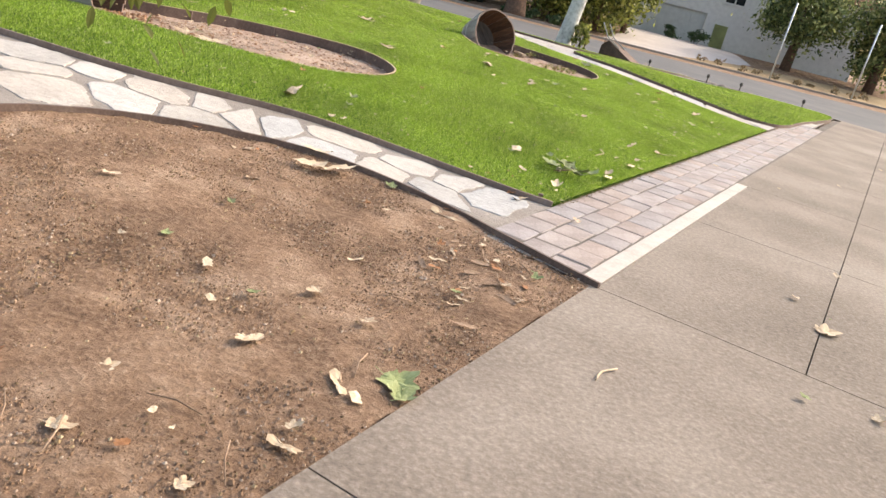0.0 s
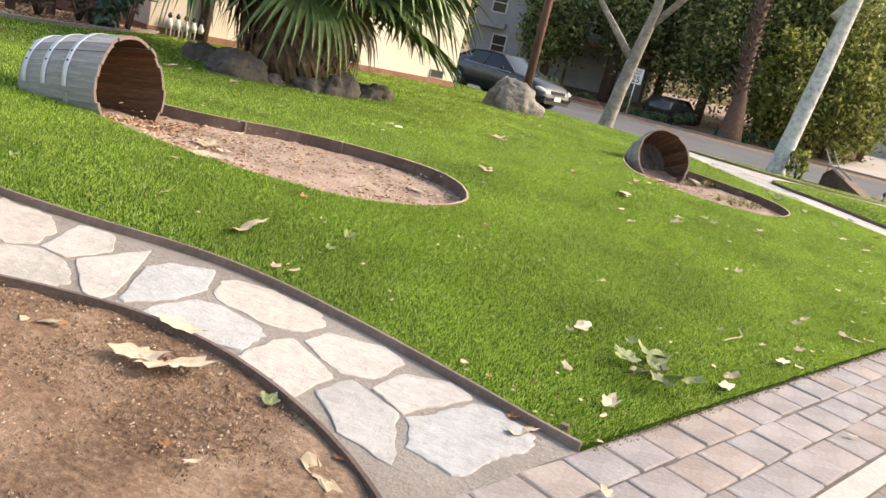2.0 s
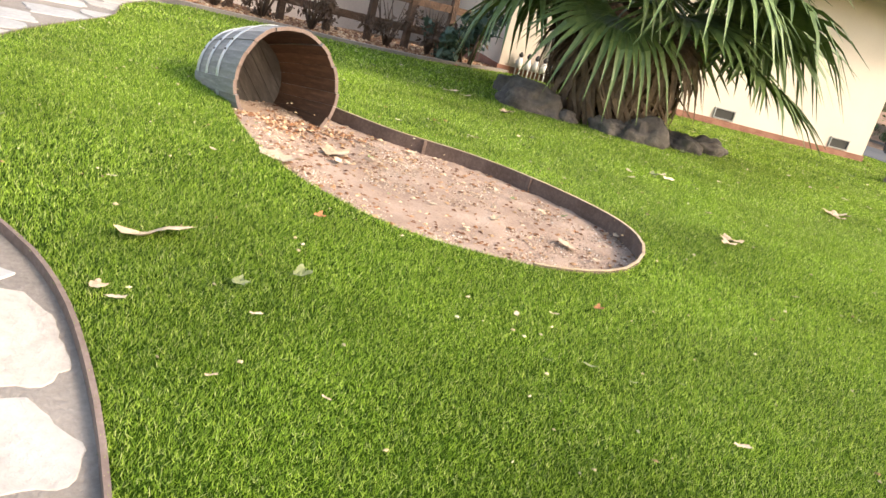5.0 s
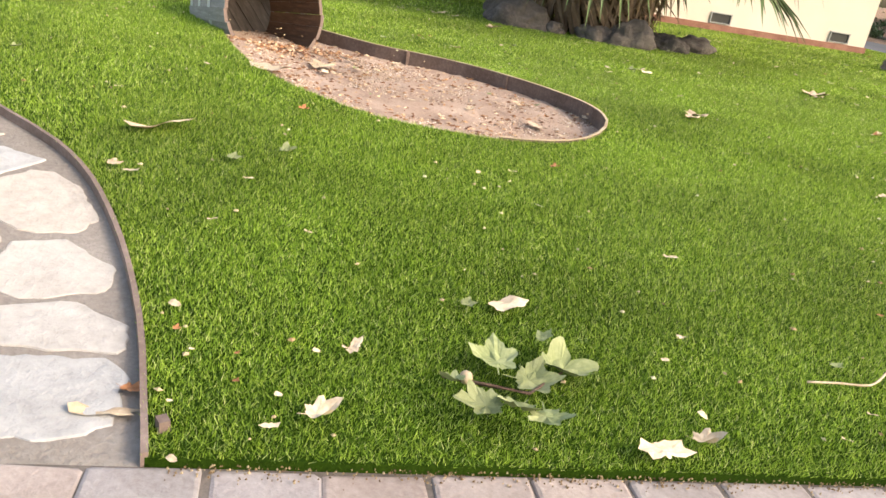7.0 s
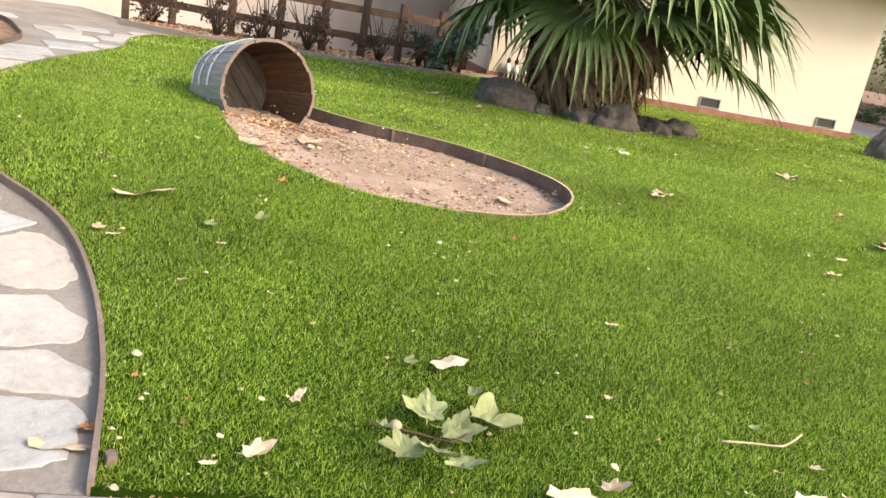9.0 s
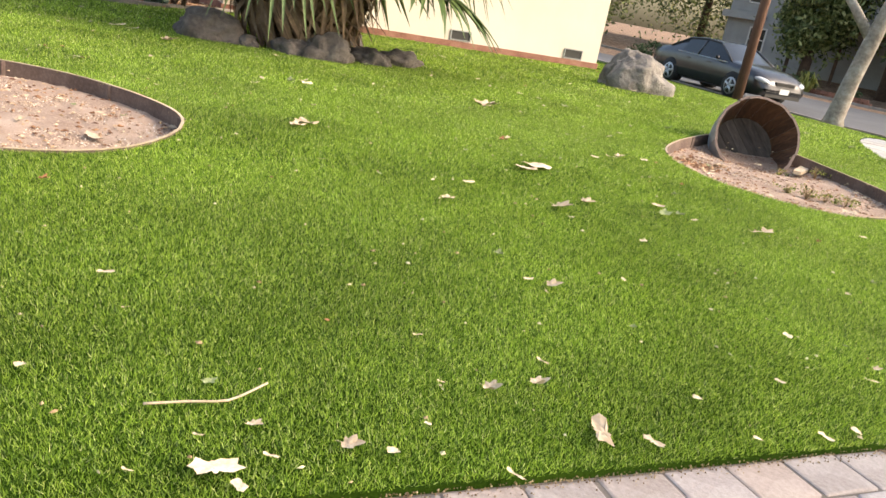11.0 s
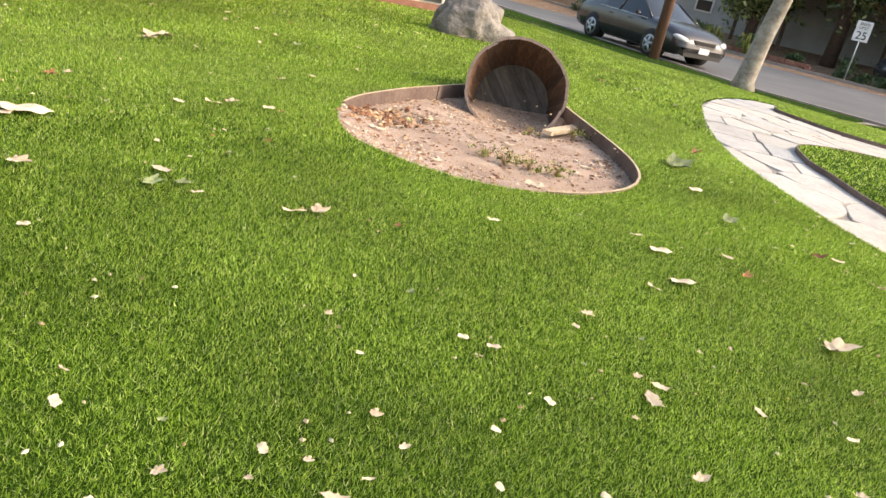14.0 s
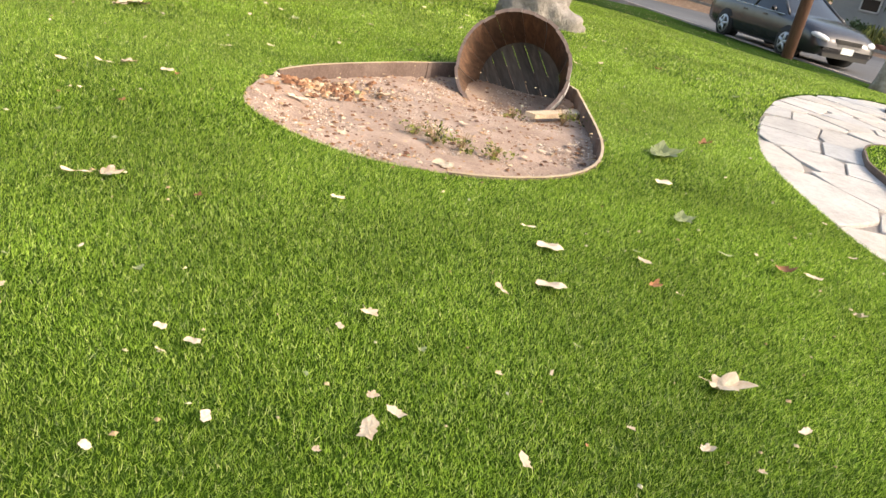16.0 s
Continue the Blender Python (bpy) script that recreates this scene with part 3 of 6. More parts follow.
# ---- fan palm ----
def fan_frond(rng, petiole, radius, segs, droop):
    """A fan leaf: a stalk along +x and a pleated, split blade that droops at its tips."""
    bm = bmesh.new()
    prev = None
    for i in range(5):
        t = i / 4
        w, x, z = 0.022 * (1 - 0.5 * t), petiole * t, -0.10 * petiole * t * t
        row = [bm.verts.new((x, -w, z)), bm.verts.new((x, 0, z - w)), bm.verts.new((x, w, z)), bm.verts.new((x, 0, z + w * 0.4))]
        if prev:
            for k in range(4):
                bm.faces.new((prev[k], prev[(k + 1) % 4], row[(k + 1) % 4], row[k]))
        prev = row
    hub = Vector((petiole, 0, -0.10 * petiole))
    for k in range(segs):
        a = radians(-125 + 250 * (k + 0.5) / segs)
        ln = radius * (0.72 + 0.28 * math.cos(a * 0.62)) * rng.uniform(0.9, 1.06)
        d = Vector((math.cos(a), math.sin(a), 0.10))
        side = Vector((-math.sin(a), math.cos(a), 0))
        tip = droop * rng.uniform(0.6, 1.5)
        prev = None
        for i in range(6):
            t = i / 5
            w = ln * math.radians(250 / segs) * 0.74 * min(t, 0.5) * (1.0 if t < 0.55 else max(0.02, (1 - t) / 0.45))
            c = hub + d * ln * t - Vector((0, 0, 1)) * (tip * ln * max(0, t - 0.35) ** 2 * 1.6) + side * 0.02 * math.sin(k * 2.7) * t
            row = [bm.verts.new(c - side * w + Vector((0, 0, w * 0.55))), bm.verts.new(c), bm.verts.new(c + side * w + Vector((0, 0, w * 0.55)))]
            if prev:
                bm.faces.new((prev[0], prev[1], row[1], row[0]))
                bm.faces.new((prev[1], prev[2], row[2], row[1]))
            prev = row
    return bm


def fan_palm(x, y):
    rng = random.Random(21)
    p = thing("fan_palm", pose(x, y, h(x, y)), "low fan palm with green fronds over a brown skirt", "palm")
    bm = bmesh.new()
    prev = None
    for i in range(15):
        t = i / 14
        r = 0.42 - 0.12 * t + 0.05 * math.sin(i * 2.4)
        row = [bm.verts.new((r * math.cos(a) * (1 + 0.12 * math.sin(5 * a + i * 1.9)), r * math.sin(a) * (1 + 0.12 * math.cos(6 * a + i)), 2.0 * t - 0.1)) for a in np.linspace(0, 2 * math.pi, 25)[:-1]]
        if prev:
            for k in range(24):
                bm.faces.new((prev[k], prev[(k + 1) % 24], row[(k + 1) % 24], row[k]))
        prev = row
    part("trunk", shade(bm), M_fibre, p, "shaggy brown trunk")
    # cut leaf bases that jut out of the trunk
    for k in range(70):
        a, z = rng.uniform(0, 2 * math.pi), rng.uniform(0.0, 1.3)
        r = 0.40 - 0.07 * z
        bm = bmesh.new()
        vs = box(bm, 0, rng.uniform(0.18, 0.34), -0.03, 0.03, -0.012, 0.012)
        b = part("leaf_base", bm, M_fibre, p)
        b.matrix_basis = pose(r * math.cos(a), r * math.sin(a), z, 0, 0, math.degrees(a)) @ pose(0, 0, 0, rng.uniform(-30, 30), rng.uniform(-10, 55), 0)
    greens = [fan_frond(rng, 1.2, 1.35, 36, d) for d in (0.3, 0.5, 0.75)]
    meshes = []
    for bm in greens:
        me = bpy.data.meshes.new("frond")
        bm.to_mesh(me)
        bm.free()
        me.materials.append(M_frond)
        meshes.append(me)
    n = 46
    for k in range(n):
        t = k / (n - 1)
        pitch = 64 - 86 * t ** 0.85 + rng.uniform(-8, 8)
        a = k * 137.5 + rng.uniform(-15, 15)
        f = mesh_part("frond", meshes[k % 3], None, p)
        s = rng.uniform(0.85, 1.08)
        f.matrix_basis = pose(0, 0, 2.0 - 0.25 * t, 0, 0, a) @ pose(0.1, 0, 0, rng.uniform(-25, 25), -pitch, 0) @ Matrix.Scale(s, 4)
    deads = []
    for d in (1.2, 1.8):
        bm = fan_frond(rng, 0.80, 1.0, 28, d)
        me = bpy.data.meshes.new("dead_frond")
        bm.to_mesh(me)
        bm.free()
        me.materials.append(M_deadfrond)
        deads.append(me)
    for k in range(34):
        a = k * 137.5
        f = mesh_part("dead_frond", deads[k % 2], None, p)
        f.matrix_basis = pose(0, 0, rng.uniform(1.25, 1.95), 0, 0, a) @ pose(0.12, 0, 0, rng.uniform(-20, 20), rng.uniform(28, 76), 0) @ Matrix.Scale(rng.uniform(0.75, 1.0), 4)
    return p


fan_palm(-4.4, 13.1)


# ---- house ----
def house_part_box(name, bounds, mat, parent, label=""):
    bm = bmesh.new()
    for b in bounds:
        box(bm, *b)
    return part(name, bm, mat, parent, label)


HX, HY = -0.436, -0.900
house = thing("house", pose(-5.0, 21.3, 0.0, 0, 0, math.degrees(math.atan2(HY, HX))), "cream stucco house with a brick base and low vents", "house")
# local x runs along the wall away from the street corner, local -y into the house
bm = bmesh.new()
box(bm, 0, 7.7, -8, 0, 0.22, 3.0)
part("wall", bm, M_stucco, house, "smooth cream stucco wall")
house_part_box("plinth", [(-0.03, 7.73, -8.03, 0.03, -0.1, 0.22)], M_brickred, house, "red-brown brick base")
for x in (0.62, 3.2, 5.6):
    v = house_part_box("vent", [(x - 0.22, x + 0.22, 0.003, 0.03, 0.235, 0.255), (x - 0.22, x + 0.22, 0.003, 0.03, 0.415, 0.435), (x - 0.22, x - 0.20, 0.003, 0.03, 0.255, 0.415), (x + 0.20, x + 0.22, 0.003, 0.03, 0.255, 0.415)], M_greywood, house, "low foundation vent")
    house_part_box("screen", [(x - 0.20, x + 0.20, 0.003, 0.008, 0.255, 0.415)], M_dark, v)
bm = bmesh.new()
box(bm, -0.9, 8.4, -8.7, 0.85, 3.0, 3.05)
part("soffit", bm, M_stucco, house)
house_part_box("fascia", [(-0.93, 8.43, 0.85, 0.89, 2.95, 3.16), (-0.93, -0.89, -8.7, 0.85, 2.95, 3.16)], M_brickred, house, "red-brown fascia board")
bm = bmesh.new()
vs = [bm.verts.new(c) for c in ((-0.95, 0.9, 3.16), (8.45, 0.9, 3.16), (8.45, -8.8, 3.16), (-0.95, -8.8, 3.16), (2.5, -4, 4.9), (5.0, -4, 4.9))]
for f in ((0, 1, 5, 4), (2, 3, 4, 5), (1, 2, 5), (3, 0, 4)):
    bm.faces.new([vs[i] for i in f])
part("roof", bm, M_rooftile, house, "clay tile roof")


def tube(points, radii, sides=10, cap=True):
    """A tapering limb through a few points."""
    bm = bmesh.new()
    rows = []
    pts = [Vector(p) for p in points]
    for i, p in enumerate(pts):
        d = (pts[min(i + 1, len(pts) - 1)] - pts[max(i - 1, 0)]).normalized()
        a = d.cross(Vector((0.3, 1, 0.1))).normalized()
        b = d.cross(a)
        rows.append([bm.verts.new(p + (a * math.cos(t) + b * math.sin(t)) * radii[i]) for t in np.linspace(0, 2 * math.pi, sides + 1)[:-1]])
    for p, q in zip(rows, rows[1:]):
        for k in range(sides):
            bm.faces.new((p[k], p[(k + 1) % sides], q[(k + 1) % sides], q[k]))
    if cap:
        bm.faces.new(rows[0][::-1])
        bm.faces.new(rows[-1])
    bmesh.ops.recalc_face_normals(bm, faces=bm.faces[:])
    return shade(bm)


part("downpipe", tube([(-0.15, 0.06, 2.95), (-0.6, 0.5, 2.8), (-0.85, 0.8, 2.97)], [0.04] * 3), M_stucco, house)

# small ornaments in a row by the wall
for k in range(5):
    x, y = -8.12 + 0.075 * k, 14.62 + 0.13 * k
    o = thing("garden_ornament", pose(x, y, h(x, y), 0, 0, 25), "small pale garden ornament with dark top by the wall", "ornament", "row of garden ornaments")
    for dx in (-0.04, 0.04):
        part("leg", tube([(dx, 0, -0.03), (dx, 0, 0.16)], [0.014, 0.014], 6), M_white, o)
    part("body", tube([(0, 0, 0.14), (0, 0, 0.22), (0, 0, 0.32)], [0.055, 0.065, 0.03], 8), M_white, o)
    part("top", tube([(0, 0, 0.31), (0, 0, 0.36), (0, 0, 0.42)], [0.02, 0.045, 0.015], 8), M_dark, o)


# ---- planting bed beside the house ----
def leaf_cloud(n, centre, radii, size, seed, shell=0.5, droop=0.0):
    """Many small folded leaves in lumps of uneven size: returns a mesh."""
    g = np.random.default_rng(seed)
    lumps = g.normal(size=(max(6, n // 160), 3))
    lumps /= np.linalg.norm(lumps, axis=1, keepdims=True)
    lumps *= g.uniform(0.35, 1.0, (len(lumps), 1))
    which = g.integers(0, len(lumps), n)
    p = lumps[which] + g.normal(size=(n, 3)) * 0.16 * g.uniform(0.6, 1.6, (len(lumps), 1))[which]
    p = p * np.array(radii) + np.array(centre)
    p[:, 2] -= droop * g.random(n)
    a = g.normal(size=(n, 3))
    a /= np.linalg.norm(a, axis=1, keepdims=True)
    b = np.cross(a, g.normal(size=(n, 3)))
    b /= np.linalg.norm(b, axis=1, keepdims=True)
    s = size * g.uniform(0.5, 1.3, (n, 1))
    v = np.stack((p - a * s, p + b * s * 0.45, p + a * s, p - b * s * 0.45), 1).reshape(-1, 3)
    me = bpy.data.meshes.new("leaves")
    f = np.arange(n * 4).reshape(n, 4)
    me.from_pydata(v.tolist(), [], f.tolist())
    return me


def bush(x, y, radii, n, size, seed, label, mat, name="shrub", category="shrub"):
    b = thing(name, pose(x, y, h(x, y)), label, category)
    mesh_part("foliage", leaf_cloud(n, (0, 0, radii[2] * 0.85), radii, size, seed), mat, b)
    for k in range(4):
        part("stem", tube([(0.06 * math.cos(k * 2), 0.06 * math.sin(k * 2), -0.05), (radii[0] * 0.5 * math.cos(k * 2), radii[1] * 0.5 * math.sin(k * 2), radii[2])], [0.03, 0.012], 5), M_twigs, b)
    return b


litter_out = [(-8.3, 14.7), (-7.72, 12.6), (-7.82, 11.2), (-8.27, 10.0), (-8.47, 9.0), (-9.4, 8.2), (-10.6, 8.6), (-9.9, 11), (-9.7, 14.4)]
tagged(part("planting_bed", drape([litter_out], 0.3, 0.01), M_twigs), "planting bed covered in brown leaf litter", "planting bed", kind="structure")
tagged(part("bed_kerb", ribbon(curve([(-8.28, 14.5), (-7.72, 12.6), (-7.82, 11.2), (-8.27, 10.0), (-8.5, 9.0), (-9.4, 8.1)]), 0.12, 0.05, -0.1), M_mortar), "low pale kerb along the planting bed", "kerb", kind="structure")
fence = thing("rail_fence", pose(0, 0, 0), "weathered brown rail fence behind the planting bed", "fence")
fence_line = curve([(-8.95, 14.2), (-8.75, 12.6), (-8.9, 11.2), (-9.4, 9.8), (-10.4, 8.4)], 0.7)
for x, y in fence_line:
    bm = bmesh.new()
    box(bm, x - 0.05, x + 0.05, y - 0.05, y + 0.05, h(x, y) - 0.05, h(x, y) + 1.0)
    part("post", bm, M_fibre, fence)
for top in (0.40, 0.85):
    part("rail", ribbon(fence_line, 0.04, top, top - 0.12), M_fibre, fence)
rng = random.Random(8)
for k, (x, y) in enumerate(curve([(-8.45, 13.5), (-8.35, 12.0), (-8.6, 10.8), (-9.2, 9.5), (-9.9, 8.7)], 0.62)):
    b = thing("shrub", pose(x, y, h(x, y)), "bare brown twiggy shrub in leaf litter", "shrub", "bare shrubs along the fence")
    for j in range(16):
        a, r = rng.uniform(0, 6.28), rng.uniform(0.15, 0.42)
        z = rng.uniform(0.45, 0.95)
        part("twig", tube([(0, 0, -0.03), (r * 0.5 * math.cos(a), r * 0.5 * math.sin(a), z * 0.5), (r * math.cos(a + 0.4), r * math.sin(a + 0.4), z)], [0.014, 0.01, 0.004], 4), M_twigs, b)
    mesh_part("foliage", leaf_cloud(230, (0, 0, 0.35), (0.42, 0.42, 0.36), 0.05, 60 + k), M_twigs, b)
bush(-7.95, 13.35, (0.5, 0.5, 0.55), 420, 0.10, 31, "blue-green leafy shrub at the edge of the bed", M_bluegreen)
bush(-8.1, 12.9, (0.35, 0.35, 0.4), 260, 0.09, 32, "blue-green leafy shrub at the edge of the bed", M_bluegreen)
# tree by the house wall
t_ = thing("slim_tree", pose(-7.85, 15.2, h(-7.85, 15.2)), "slim brown tree against the cream wall", "tree")
part("trunk", tube([(0, 0, -0.05), (0.05, 0.1, 1.2), (-0.1, 0.3, 2.6), (0, 0.2, 4.4)], [0.12, 0.10, 0.09, 0.05]), M_fibre, t_)
for k in range(5):
    part("limb", tube([(-0.05, 0.2, 1.6 + 0.4 * k), (0.6 * math.cos(k * 2.2), 0.6 * math.sin(k * 2.2), 2.3 + 0.4 * k), (1.2 * math.cos(k * 2.2), 1.2 * math.sin(k * 2.2), 2.6 + 0.4 * k)], [0.05, 0.03, 0.012], 6), M_fibre, t_)
mesh_part("crown", leaf_cloud(900, (0, 0, 4.3), (1.6, 1.6, 1.2), 0.11, 33), M_bush, t_)
bm = bmesh.new()
box(bm, -0.1, 0.1, -7, 7, -0.3, 2.3)
nw = part("garden_wall", bm, M_pinkwall)
nw.matrix_world = pose(-12.6, 10.5, 0, 0, 0, 12)
tagged(nw, "pale pinkish rendered wall beyond the fence", "wall", kind="structure")


# ---- trees along the street ----
def limbed_tree(name, x, y, trunk, radii, limbs, mat, label, crown, seed, leaf=M_leaves_pale):
    t = thing(name, pose(x, y, h(x, y)), label, "tree")
    part("trunk", tube(trunk, radii, 18), mat, t)
    for pts, rr in limbs:
        part("limb", tube(pts, rr, 10), mat, t)
    for k, (c, r, n, s) in enumerate(crown):
        mesh_part("crown", leaf_cloud(n, c, r, s, seed + k), leaf, t)
    return t


limbed_tree("sycamore", -2.45, 30.2, [(0, 0, -0.1), (0, 0, 0.25), (0.12, 0, 1.3), (0.3, 0.0, 2.5), (0.55, 0, 4.0), (0.9, 0, 7.0)], [0.36, 0.26, 0.22, 0.21, 0.16, 0.09],
            [([(0.3, 0, 2.35), (-0.35, 0, 3.1), (-1.3, 0.1, 4.1), (-2.2, 0.3, 6.2)], [0.15, 0.125, 0.095, 0.05]), ([(0.5, 0, 3.6), (1.5, 0.4, 5.0), (2.4, 0.6, 6.6)], [0.14, 0.1, 0.05])], M_bark,
            "mottled sycamore with a forked trunk beside the street", [((0.5, 0, 8.0), (3.6, 3.6, 2.2), 3200, 0.17)], 70)
limbed_tree("white_barked_tree", 3.22, 30.0, [(0, 0, -0.1), (0, 0, 0.2), (0.15, 0, 1.6), (0.35, 0, 3.4), (0.6, 0, 6.0), (0.6, 0, 8.0)], [0.38, 0.29, 0.255, 0.24, 0.2, 0.13],
            [([(0.15, 0, 5.0), (1.0, 0.5, 6.4), (1.9, 0.8, 7.6)], [0.14, 0.1, 0.05])], M_whitebark,
            "white-barked tree with peeling grey patches by the kerb", [((0.4, 0, 8.2), (3.4, 3.4, 2.0), 2600, 0.17)], 80)
bush(3.85, 29.6, (0.4, 0.4, 0.6), 240, 0.11, 34, "yellow-green sucker leaves at the tree's foot", M_leaves_pale)
pole = tagged(part("utility_pole", tube([(0, 0, -0.3), (0, 0, 3.0), (0.02, 0, 7.5)], [0.165, 0.155, 0.14], 14), M_post), "plain red-brown wooden pole at the lawn's edge", "pole")
pole.matrix_world = pose(-6.05, 32.2, h(-6.05, 32.2))

# old palm trunk with cut leaf stubs, across the street
op = thing("palm_trunk", pose(1.35, 47.6, h(1.35, 47.6)), "tall old palm trunk covered in cut leaf stubs", "palm")
part("trunk", tube([(0, 0, -0.2), (0, 0, 0.4), (-0.05, 0, 2.2), (-0.15, 0, 2.8), (-0.4, 0, 6.0), (-0.5, 0, 9.0)], [0.75, 0.62, 0.37, 0.30, 0.33, 0.30], 16), M_fibre, op)
rng = random.Random(12)
stub = bmesh.new()
box(stub, 0, 0.42, -0.06, 0.06, -0.03, 0.03)
stub_me = bpy.data.meshes.new("leaf_stub")
stub.to_mesh(stub_me)
stub.free()
stub_me.materials.append(M_twigs)
for k in range(120):
    z = 2.4 + 0.05 * k
    s = mesh_part("leaf_stub", stub_me, None, op)
    a = k * 137.5
    s.matrix_basis = pose(-0.1 - 0.05 * z + 0.25 * math.cos(radians(a)), 0.25 * math.sin(radians(a)), z, 0, 0, a) @ pose(0, 0, 0, 0, rng.uniform(-65, -20), 0)

# speed sign
sg = thing("speed_sign", pose(-4.25, 47.6, h(-4.25, 47.6), 0, 0, 10), "white speed limit sign on a thin steel pole", "sign")
part("pole", tube([(0, 0, -0.2), (0, 0, 2.55)], [0.035, 0.035], 8), M_hoop, sg)
bm = bmesh.new()
box(bm, -0.32, 0.32, -0.06, -0.045, 1.75, 2.6)
part("panel", bm, M_signwhite, sg, "white reflective panel")


def lettering(text, size, m, parent, mat):
    c = bpy.data.curves.new("lettering", 'FONT')
    c.body, c.size, c.align_x, c.align_y, c.extrude = text, size, 'CENTER', 'CENTER', 0.002
    tmp = bpy.data.objects.new("lettering", c)
    scene.collection.objects.link(tmp)
    bpy.context.view_layer.update()
    me = bpy.data.meshes.new_from_object(tmp)
    bpy.data.objects.remove(tmp)
    me.materials.clear()
    ob = mesh_part("lettering", me, mat, parent)
    ob.matrix_basis = m
    return ob


lettering("25", 0.46, pose(0, -0.066, 1.98, 90, 0, 0), sg, M_dark)
lettering("LIMIT", 0.15, pose(0, -0.066, 2.31, 90, 0, 0), sg, M_dark)
lettering("SPEED", 0.15, pose(0, -0.066, 2.47, 90, 0, 0), sg, M_dark)


# ---- car ----
def loft(stations, mat, name, parent, label=""):
    """A closed skin over cross-sections: each is x and a half outline of (y, z)."""
    bm = bmesh.new()
    rows = []
    for x, half in stations:
        ring = [(y, z) for y, z in half] + [(-y, z) for y, z in half[::-1]]
        rows.append([bm.verts.new((x, y, z)) for y, z in ring])
    n = len(rows[0])
    for p, q in zip(rows, rows[1:]):
        for k in range(n):
            bm.faces.new((p[k], p[(k + 1) % n], q[(k + 1) % n], q[k]))
    bm.faces.new(rows[0][::-1])
    bm.faces.new(rows[-1])
    bmesh.ops.recalc_face_normals(bm, faces=bm.faces[:])
    return part(name, shade(bm), mat, parent, label)


